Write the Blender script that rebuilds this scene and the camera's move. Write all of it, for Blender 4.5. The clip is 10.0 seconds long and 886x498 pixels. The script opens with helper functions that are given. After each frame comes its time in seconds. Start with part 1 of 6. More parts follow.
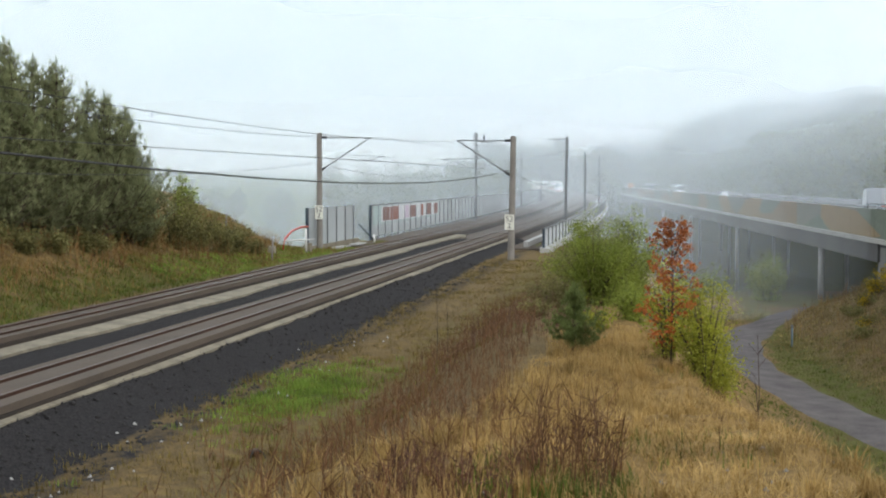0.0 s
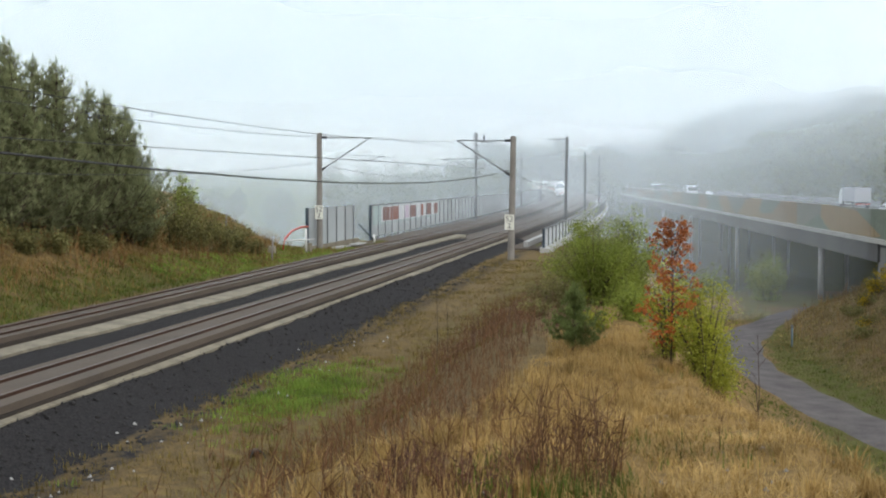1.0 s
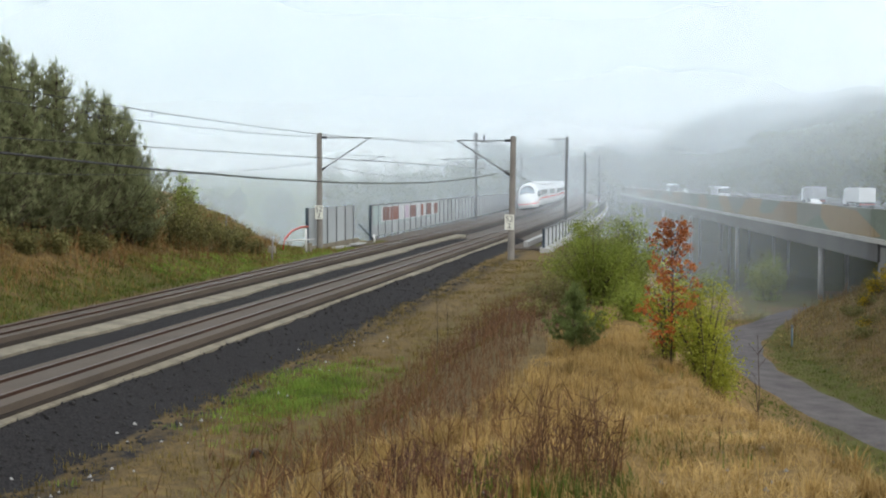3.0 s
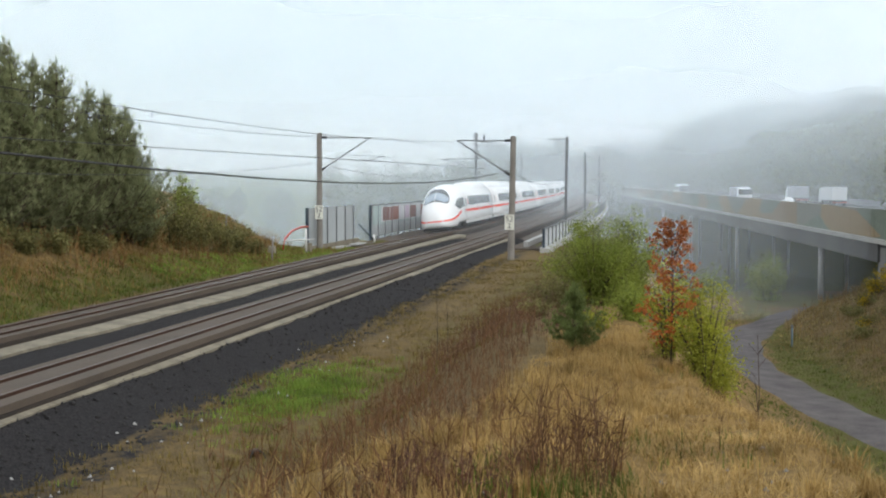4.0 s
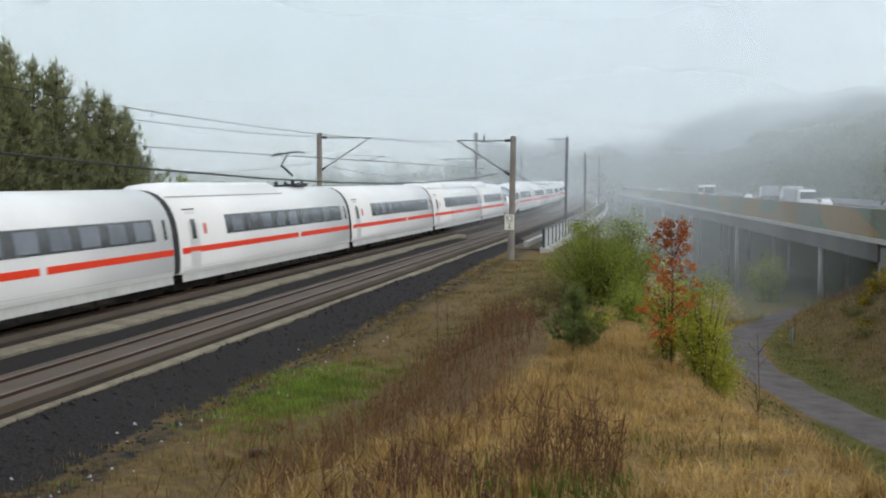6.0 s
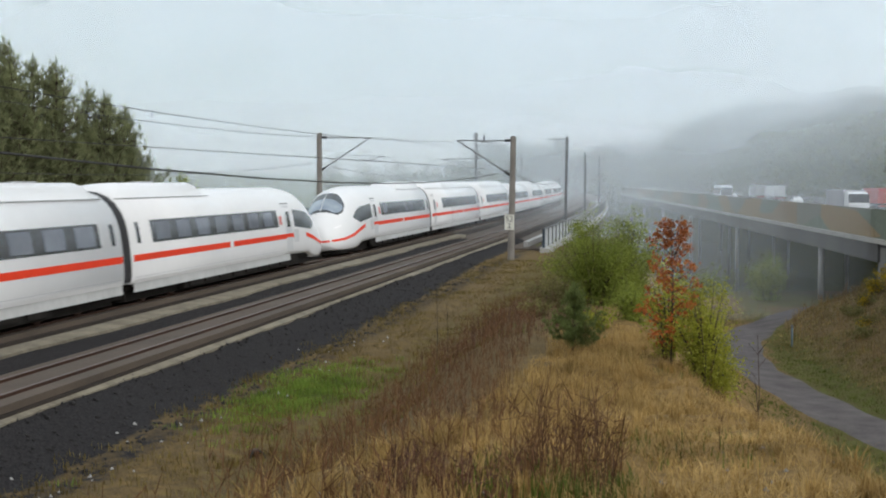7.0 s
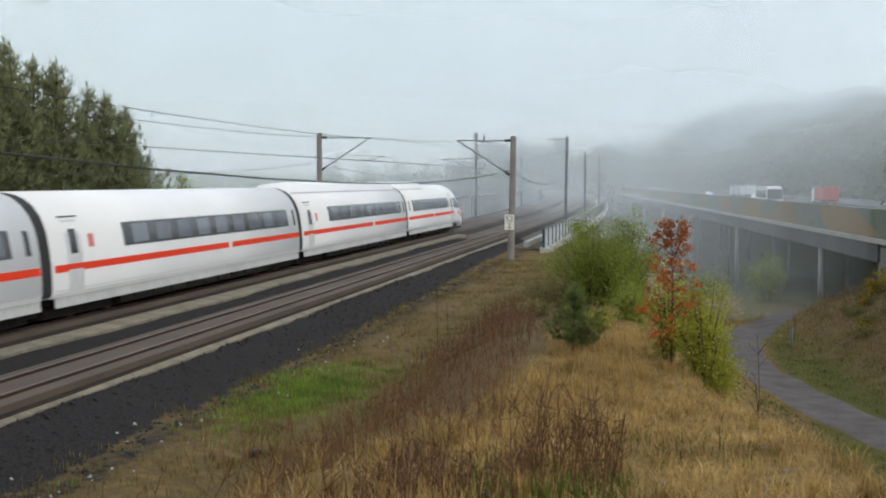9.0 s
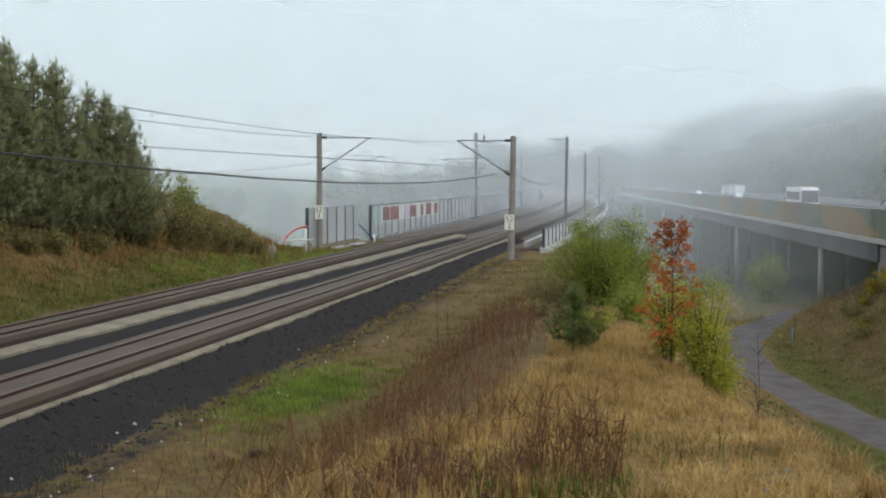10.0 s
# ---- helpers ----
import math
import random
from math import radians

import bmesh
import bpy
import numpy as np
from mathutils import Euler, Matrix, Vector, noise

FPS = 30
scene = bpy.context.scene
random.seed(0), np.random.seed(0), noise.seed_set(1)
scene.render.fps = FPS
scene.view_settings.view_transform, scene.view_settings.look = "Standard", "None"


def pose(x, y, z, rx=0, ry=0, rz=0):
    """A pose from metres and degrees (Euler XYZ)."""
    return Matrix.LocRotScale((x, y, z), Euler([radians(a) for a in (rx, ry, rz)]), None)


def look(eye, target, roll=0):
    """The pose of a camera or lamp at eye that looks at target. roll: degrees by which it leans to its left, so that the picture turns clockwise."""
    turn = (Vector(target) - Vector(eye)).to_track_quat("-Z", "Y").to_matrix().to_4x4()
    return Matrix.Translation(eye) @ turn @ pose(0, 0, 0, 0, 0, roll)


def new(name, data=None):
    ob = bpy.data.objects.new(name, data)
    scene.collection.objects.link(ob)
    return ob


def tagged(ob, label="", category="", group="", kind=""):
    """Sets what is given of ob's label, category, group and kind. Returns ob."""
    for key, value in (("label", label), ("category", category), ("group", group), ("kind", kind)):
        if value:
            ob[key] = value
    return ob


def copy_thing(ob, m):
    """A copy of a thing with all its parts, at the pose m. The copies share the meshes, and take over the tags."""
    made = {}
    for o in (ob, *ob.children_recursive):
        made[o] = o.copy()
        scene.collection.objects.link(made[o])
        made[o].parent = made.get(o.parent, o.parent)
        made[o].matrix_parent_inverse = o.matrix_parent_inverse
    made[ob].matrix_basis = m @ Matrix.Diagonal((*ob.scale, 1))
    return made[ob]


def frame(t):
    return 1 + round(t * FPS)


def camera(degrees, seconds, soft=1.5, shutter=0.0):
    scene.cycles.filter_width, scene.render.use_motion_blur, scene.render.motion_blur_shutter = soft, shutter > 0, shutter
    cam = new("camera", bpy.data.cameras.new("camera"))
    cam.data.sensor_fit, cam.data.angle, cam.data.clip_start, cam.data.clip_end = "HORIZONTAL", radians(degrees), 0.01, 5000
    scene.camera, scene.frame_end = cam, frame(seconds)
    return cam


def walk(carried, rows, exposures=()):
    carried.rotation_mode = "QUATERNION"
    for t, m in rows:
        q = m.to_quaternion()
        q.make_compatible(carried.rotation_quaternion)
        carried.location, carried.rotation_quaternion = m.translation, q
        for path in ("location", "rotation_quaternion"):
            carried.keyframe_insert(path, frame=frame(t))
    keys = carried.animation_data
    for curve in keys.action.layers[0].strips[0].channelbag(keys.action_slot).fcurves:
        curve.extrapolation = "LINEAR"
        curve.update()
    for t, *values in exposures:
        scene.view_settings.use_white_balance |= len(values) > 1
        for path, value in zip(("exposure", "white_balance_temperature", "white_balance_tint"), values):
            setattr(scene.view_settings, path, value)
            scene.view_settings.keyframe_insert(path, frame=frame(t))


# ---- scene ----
TH = math.atan(398 / 2413)                 # bearing of the straight track
ST, CT = math.sin(TH), math.cos(TH)
EYE = 3.95                                 # eye above the low rail
PITCH = math.degrees(math.atan(120.5 / 2413))
RADIUS, BEND = 3300.0, 95.0                # the track curves to the left past BEND

cam = camera(36.0, 10.0, soft=2.0, shutter=0.08)
walk(cam, [(0, pose(0, 0, EYE, 90 - PITCH)), (10, pose(0, 0, EYE, 90 - PITCH))],
     exposures=[(0, 0.6), (2.7, 0.59), (4.2, 0.52), (5.0, 0.25), (9.4, 0.25), (10, 0.34)])

# ---- world and sun ----
world = bpy.data.worlds.new("overcast_sky")
scene.world = world
world.use_nodes = True
wn, wl = world.node_tree.nodes, world.node_tree.links
sky = wn.new("ShaderNodeTexSky")
sky.sky_type = "NISHITA"
sky.sun_disc = False
sky.sun_elevation, sky.sun_rotation = radians(38), radians(60)
sky.dust_density = 4.0
gain = wn.new("ShaderNodeMixRGB")
gain.blend_type = "MULTIPLY"
gain.inputs[0].default_value = 1.0
gain.inputs[2].default_value = (0.1, 0.1, 0.1, 1)
wl.new(sky.outputs[0], gain.inputs[1])
mixw = wn.new("ShaderNodeMixRGB")          # cloud deck over the clear sky
mixw.inputs[0].default_value = 0.9
wl.new(gain.outputs[0], mixw.inputs[1])
coord = wn.new("ShaderNodeTexCoord")
sep = wn.new("ShaderNodeSeparateXYZ")
wl.new(coord.outputs["Generated"], sep.inputs[0])
cloud = wn.new("ShaderNodeValToRGB")
cloud.color_ramp.elements[0].position = 0.0
cloud.color_ramp.elements[0].color = (0.445, 0.485, 0.51, 1)
cloud.color_ramp.elements[1].position = 0.14
cloud.color_ramp.elements[1].color = (0.91, 0.945, 0.955, 1)
low_sky = cloud.color_ramp.elements.new(0.05)
low_sky.color = (0.645, 0.69, 0.72, 1)
far_up = cloud.color_ramp.elements.new(0.6)
far_up.color = (0.64, 0.68, 0.72, 1)
wl.new(sep.outputs[2], cloud.inputs[0])
wl.new(cloud.outputs[0], mixw.inputs[2])
wl.new(mixw.outputs[0], wn["Background"].inputs[0])
wn["Background"].inputs[1].default_value = 1.0

sun = new("sun", bpy.data.lights.new("sun", "SUN"))
sun.data.energy, sun.data.angle, sun.data.color = 0.9, radians(30), (1.0, 0.97, 0.92)
sun.matrix_world = look((30, -20, 40), (0, 30, 0))

# ---- materials ----
def mat(name, a, b=None, scale=4.0, fine=40.0, rough=0.8, metal=0.0, bump=0.0, spec=0.4, detail=0.35, rand=0.0, island=0.0):
    """Two noises, coarse and fine, mix colours a and b; bump from the fine one."""
    m = bpy.data.materials.new(name)
    m.use_nodes = True
    n, l = m.node_tree.nodes, m.node_tree.links
    p = n["Principled BSDF"]
    p.inputs["Roughness"].default_value, p.inputs["Metallic"].default_value = rough, metal
    p.inputs["Specular IOR Level"].default_value = spec
    b = b or tuple(min(1.0, c * 0.7) for c in a)
    tc = n.new("ShaderNodeNewGeometry")
    coarse, fin = n.new("ShaderNodeTexNoise"), n.new("ShaderNodeTexNoise")
    coarse.inputs["Scale"].default_value, fin.inputs["Scale"].default_value = 1 / scale, fine
    coarse.inputs["Detail"].default_value, fin.inputs["Detail"].default_value = 4, 3
    l.new(tc.outputs["Position"], coarse.inputs["Vector"])
    l.new(tc.outputs["Position"], fin.inputs["Vector"])
    mixf = n.new("ShaderNodeMix")
    mixf.inputs[0].default_value = detail
    l.new(coarse.outputs["Fac"], mixf.inputs[2])
    l.new(fin.outputs["Fac"], mixf.inputs[3])
    ramp = n.new("ShaderNodeValToRGB")
    ramp.color_ramp.elements[0].position, ramp.color_ramp.elements[1].position = 0.36, 0.64
    ramp.color_ramp.elements[0].color, ramp.color_ramp.elements[1].color = (*a, 1), (*b, 1)
    l.new(mixf.outputs[0], ramp.inputs[0])
    out = ramp.outputs[0]
    if rand or island:
        hsv = n.new("ShaderNodeHueSaturation")
        mr = n.new("ShaderNodeMapRange")
        k = rand or island
        mr.inputs[3].default_value, mr.inputs[4].default_value = 1 - k, 1 + k
        if rand:
            l.new(n.new("ShaderNodeObjectInfo").outputs["Random"], mr.inputs[0])
        else:
            l.new(tc.outputs["Random Per Island"], mr.inputs[0])
        l.new(mr.outputs[0], hsv.inputs["Value"])
        l.new(out, hsv.inputs["Color"])
        out = hsv.outputs[0]
    l.new(out, p.inputs["Base Color"])
    if bump:
        bn = n.new("ShaderNodeBump")
        bn.inputs["Strength"].default_value, bn.inputs["Distance"].default_value = bump, 0.03
        l.new(fin.outputs["Fac"], bn.inputs["Height"])
        l.new(bn.outputs[0], p.inputs["Normal"])
    return m


M = {}
M["slab"] = mat("slab_concrete", (0.118, 0.091, 0.068), (0.076, 0.06, 0.047), 3, 14, 0.9, bump=0.3)
# slab between the panels: shade beneath the rails is put into this dark brown
M["slab_side"] = mat("shade_toned_slab", (0.05, 0.038, 0.03), (0.028, 0.022, 0.018), 2, 12, 0.95, bump=0.3)
M["rail"] = mat("rusty_rail", (0.11, 0.05, 0.03), (0.06, 0.035, 0.025), 1.5, 20, 0.7, 0.3)
M["railtop"] = mat("worn_rail_head", (0.16, 0.12, 0.10), (0.10, 0.08, 0.07), 2, 30, 0.45, 0.6)
M["concrete"] = mat("pale_concrete", (0.28, 0.25, 0.185), (0.15, 0.13, 0.095), 0.9, 7, 0.9, bump=0.3)
M["dark_gravel"] = mat("dark_gravel", (0.017, 0.0165, 0.017), (0.045, 0.042, 0.042), 0.8, 9, 1.0, bump=1.0, detail=0.75)
M["mast"] = mat("weathered_mast_concrete", (0.27, 0.25, 0.225), (0.18, 0.165, 0.148), 0.8, 14, 0.85, bump=0.2)
M["steel"] = mat("galvanised_steel", (0.22, 0.23, 0.24), (0.15, 0.155, 0.16), 0.6, 20, 0.55, 0.5)
M["mast_steel"] = mat("weathered_mast_steel", (0.11, 0.115, 0.12), (0.075, 0.08, 0.085), 0.6, 20, 0.65, 0.3)
M["darksteel"] = mat("dark_steel", (0.045, 0.05, 0.055), (0.03, 0.03, 0.035), 0.6, 20, 0.6, 0.3)
M["wire"] = mat("wire_copper", (0.06, 0.06, 0.06), (0.04, 0.04, 0.04), 1, 10, 0.6, 0.4)
M["white"] = mat("white_train_paint", (0.90, 0.905, 0.91), (0.86, 0.865, 0.87), 3, 2.5, 0.3, spec=0.5)
M["lowwhite"] = mat("grey_white_train_paint", (0.72, 0.73, 0.74), (0.62, 0.63, 0.64), 2, 3, 0.35)
M["skirt"] = mat("grimy_skirt_paint", (0.60, 0.605, 0.60), (0.48, 0.485, 0.48), 1.5, 4, 0.45)
M["red"] = mat("signal_red_paint", (0.92, 0.055, 0.01), (0.84, 0.045, 0.009), 2, 4, 0.5, spec=0.2)
M["band"] = mat("tinted_window_band", (0.022, 0.024, 0.028), (0.032, 0.034, 0.038), 2, 2, 0.12, spec=0.5)
M["pane"] = mat("tinted_train_glass", (0.14, 0.155, 0.19), (0.09, 0.10, 0.125), 1.5, 1.2, 0.08, spec=0.6, rand=0.35)
M["screen"] = mat("windscreen_glass", (0.018, 0.022, 0.028), (0.03, 0.036, 0.045), 1, 1.5, 0.05, spec=0.8)
M["under"] = mat("sooty_underframe", (0.012, 0.011, 0.0105), (0.026, 0.023, 0.02), 0.7, 6, 0.95, spec=0.15, bump=0.3)
M["rubber"] = mat("black_gangway_rubber", (0.02, 0.02, 0.022), (0.032, 0.032, 0.034), 0.4, 12, 0.8)
M["roofgrey"] = mat("grey_roof_panel", (0.42, 0.43, 0.44), (0.32, 0.33, 0.34), 0.9, 6, 0.5)
M["deck"] = mat("bridge_concrete", (0.24, 0.24, 0.235), (0.16, 0.16, 0.16), 4, 3, 0.9, bump=0.2)
M["girder"] = mat("stained_girder_concrete", (0.13, 0.132, 0.13), (0.09, 0.09, 0.09), 4, 3, 0.9, bump=0.2)
M["pier"] = mat("pier_concrete", (0.36, 0.355, 0.34), (0.27, 0.265, 0.25), 3, 4, 0.9, bump=0.2)
M["kerb"] = mat("light_kerb_concrete", (0.43, 0.425, 0.41), (0.34, 0.335, 0.32), 3, 6, 0.85)
M["asphalt"] = mat("asphalt", (0.055, 0.055, 0.056), (0.04, 0.04, 0.042), 4, 15, 0.85, bump=0.3)
M["track_road"] = mat("wet_gravel_road", (0.15, 0.135, 0.132), (0.085, 0.076, 0.076), 1.2, 8, 0.95, bump=0.5, spec=0.15)


def mesh(name, verts, faces, m, parent=None, label="", smooth=False):
    """One mesh object from plain lists; m may be a list of materials with face slots added later."""
    me = bpy.data.meshes.new(name)
    me.from_pydata([tuple(v) for v in verts], [], faces)
    for q in (m if isinstance(m, (list, tuple)) else [m]):
        me.materials.append(q)
    if smooth:
        me.polygons.foreach_set("use_smooth", [True] * len(me.polygons))
    ob = new(name, me)
    ob.parent = parent
    if label:
        ob["label"] = label
    return ob


def part(name, bm, m, parent=None, label="", smooth=False):
    me = bpy.data.meshes.new(name)
    bm.normal_update()
    bm.to_mesh(me)
    bm.free()
    me.materials.append(m)
    if smooth:
        me.polygons.foreach_set("use_smooth", [True] * len(me.polygons))
    ob = new(name, me)
    ob.parent = parent
    if label:
        ob["label"] = label
    return ob


def share(name, me, parent, m=None):
    """Another object on the same mesh, as a piece of parent."""
    ob = new(name, me)
    ob.parent = parent
    if m is not None:
        ob.matrix_basis = m
    return ob


def empty(name, m, label, category, group="", kind=""):
    e = new(name)
    e.empty_display_size = 0.2
    e.matrix_basis = m
    return tagged(e, label, category, group, kind)


def add_box(bm, x0, x1, y0, y1, z0, z1, bevel=0.0):
    vs = [bm.verts.new((x, y, z)) for x in (x0, x1) for y in (y0, y1) for z in (z0, z1)]
    fs = [bm.faces.new([vs[i] for i in q]) for q in
          ((0, 1, 3, 2), (4, 6, 7, 5), (0, 4, 5, 1), (2, 3, 7, 6), (0, 2, 6, 4), (1, 5, 7, 3))]
    if bevel:
        es = list({e for f in fs for e in f.edges})
        bmesh.ops.bevel(bm, geom=es, offset=bevel, segments=2, affect="EDGES", profile=0.6)


def boxpart(name, dims, m, parent, label="", bevel=0.0):
    bm = bmesh.new()
    add_box(bm, *dims, bevel=bevel)
    return part(name, bm, m, parent, label)


def add_tube(bm, pts, r0, r1=None, n=8):
    """A tapered tube along points."""
    r1 = r0 if r1 is None else r1
    pts = [Vector(p) for p in pts]
    rings = []
    for i, p in enumerate(pts):
        d = (pts[min(i + 1, len(pts) - 1)] - pts[max(i - 1, 0)]).normalized()
        a = d.orthogonal().normalized() if abs(d.z) < 0.9 else Vector((1, 0, 0)).cross(d).normalized()
        b = d.cross(a)
        r = r0 + (r1 - r0) * i / max(1, len(pts) - 1)
        rings.append([bm.verts.new(p + r * (math.cos(t) * a + math.sin(t) * b)) for t in [2 * math.pi * k / n for k in range(n)]])
    for q, w in zip(rings, rings[1:]):
        for k in range(n):
            bm.faces.new((q[k], q[(k + 1) % n], w[(k + 1) % n], w[k]))
    bm.faces.new(list(reversed(rings[0])))
    bm.faces.new(rings[-1])


def tubepart(name, pts, r0, m, parent, label="", r1=None, n=8):
    bm = bmesh.new()
    add_tube(bm, pts, r0, r1, n)
    return part(name, bm, m, parent, label, smooth=True)


# ---- the lie of the track ----
def bow(s):
    return (s - BEND) ** 2 / (2 * RADIUS) if s > BEND else 0.0


def tp(s, o, z=0.0):
    """World place at s along the track and o to the left of the eye's own line."""
    o += bow(s)
    return Vector((-o * CT + s * ST, o * ST + s * CT, z))


def so(X, Y):
    """s and o of world places (arrays)."""
    s = X * ST + Y * CT
    o = -X * CT + Y * ST
    return s, o - np.where(s > BEND, (s - BEND) ** 2 / (2 * RADIUS), 0.0)


def tpose(s, o, z=0.0, lean=0.0):
    """Pose on the track: local y runs along it away from the eye, local x to the right."""
    turn = TH - (max(0.0, s - BEND) / RADIUS)
    return Matrix.Translation(tp(s, o, z)) @ Matrix.Rotation(-turn, 4, "Z") @ Matrix.Rotation(lean, 4, "Y")


def sstep(a, b, x):
    t = np.clip((x - a) / (b - a), 0, 1)
    return t * t * (3 - 2 * t)


# ---- ground ----
ROAD = np.array([(22.0, 36.0), (19.0, 50.0), (17.3, 62.0), (16.8, 76.0), (18.6, 87.0), (22.5, 96.5), (30.0, 107.0), (46.0, 117.0), (90.0, 128.0)])
FORK = np.array([(18.6, 87.0), (17.5, 96.0), (12.0, 108.0), (4.0, 122.0)])


def road_gap(X, Y, line):
    """Distance of places to a bent line."""
    best = np.full(np.shape(X), 1e9)
    for (ax, ay), (bx, by) in zip(line, line[1:]):
        t = np.clip(((X - ax) * (bx - ax) + (Y - ay) * (by - ay)) / ((bx - ax) ** 2 + (by - ay) ** 2), 0, 1)
        best = np.minimum(best, np.hypot(X - ax - t * (bx - ax), Y - ay - t * (by - ay)))
    return best


def lumps(X, Y, k, a):
    return a * (np.sin(X * k + 1.3 * np.sin(Y * k * 0.7)) * np.cos(Y * k * 0.9 + 0.8 * np.sin(X * k * 1.3)))


def ground_z(X, Y):
    X, Y = np.asarray(X, float), np.asarray(Y, float)
    s, o = so(X, Y)
    # cross-section on the eye's side: ditch, slope and knoll
    ridge = np.interp(s, [-60, 0, 8, 14, 22, 28, 38, 48, 62, 80, 140], [2.2, 2.25, 2.0, 1.25, 0.62, 0.45, 0.1, -0.2, -0.35, -0.5, -0.5])
    ditch = np.interp(s, [0, 20, 40, 70, 100], [-0.35, -0.6, -0.7, -0.5, -0.4])
    foot = np.interp(s, [0, 20, 40, 60, 90], [6.3, 6.0, 6.4, 7.5, 8.2])
    top = np.interp(s, [0, 20, 40, 60, 90], [1.8, 2.4, 3.4, 5.2, 6.4])
    near = ditch + (ridge - ditch) * (1 - sstep(top, foot, o))
    edge = np.interp(s, [-60, 0, 14, 22, 30, 45, 60, 90, 140], [-3.0, -2.2, -1.35, -0.5, 0.3, 1.4, 3.0, 5.4, 6.0])
    floor_z = np.interp(Y, [-60, 40, 105, 120, 174, 260, 500], [-6.0, -6.5, -6.4, -6.4, -10.0, -16.0, -18.0])
    fall = np.interp(s, [-60, 20, 50, 100], [9.0, 8.5, 7.0, 6.0])
    near = np.where(o < edge, ridge + (floor_z - ridge) * (1 - (1 - np.clip((edge - o) / (fall * 1.5), 0, 1)) ** 1.7) , near)
    # bank of the motorway ahead of its abutment
    bank = sstep(20.5, 35.0, X - 0.05 * (Y - 80)) * sstep(112, 93, Y)
    near = near + np.maximum(0, -1.9 - near) * bank * (X > 12)
    # bed of the tracks
    bed = np.interp(o, [9.5, 10.6, 19.4, 19.8], [0, 1, 1, 0])
    bed_z = np.interp(o, [9.5, 10.6, 11.0, 13.7, 14.3, 15.7, 18.4, 19.4], [-0.42, -0.10, -0.08, -0.36, -0.17, -0.11, -0.42, -0.36])
    # cutting slope beyond the far track, flatter towards its end, where it falls to the valley
    steep = np.interp(o, [19.3, 20.2, 22, 24.2, 27, 33, 60], [-0.32, -0.25, 0.55, 1.75, 2.7, 4.0, 6.0])
    mild = np.interp(o, [19.3, 20.2, 23, 27, 30, 34, 60], [-0.32, -0.28, 0.1, 1.4, 2.3, 3.1, 5.5])
    flat = sstep(48, 76, s)
    drop = np.interp(o, [19.3, 22.5, 24, 36, 70], [-0.32, -0.35, -1.5, -9.0, -17.0])
    end = sstep(0, 9, s - 73 - 1.3 * (o - 20))
    far = (steep * (1 - flat) + mild * flat) * (1 - end) + drop * end
    z = np.where(o > 19.3, far, near)
    z = np.where((o > 9.5) & (o < 19.8), z * (1 - bed) + bed_z * bed, z)
    # under the railway viaduct the land falls away
    away = sstep(95, 150, s) * (o > 5.4) * (o < 23)
    z = z - away * 9.0
    # far country: floor of the valley, then rising land
    d = np.hypot(X, Y)
    west = sstep(150, 480, d) * sstep(-60, 130, o)
    rise = -20 + 28 * sstep(220, 640, Y) + lumps(X, Y, 0.011, 5.0)
    z = z * (1 - west) + rise * west
    # hill beyond the motorway
    e = X - (66 + 0.078 * (Y - 100) - 0.00011 * np.clip(Y - 350, 0, 500) ** 2)
    hillr = sstep(0, 45, e) * 22 * np.interp(Y, [60, 220, 350, 560, 800], [0.05, 0.3, 0.65, 1.05, 1.35]) + sstep(0, 14, e) * 5
    z = np.where(e > 0, np.maximum(z, -7) + (hillr + lumps(X, Y, 0.03, 2.0)*sstep(0, 40, e)), z)
    rough = lumps(X, Y, 1.9, 0.06) + lumps(X - 2, Y + 5, 0.7, 0.07) + lumps(X + 7, Y - 3, 4.7, 0.02)
    quiet = np.minimum(road_gap(X, Y, ROAD), road_gap(X, Y, FORK))
    return z + rough * sstep(1.5, 3.5, quiet) * (1 - bed)


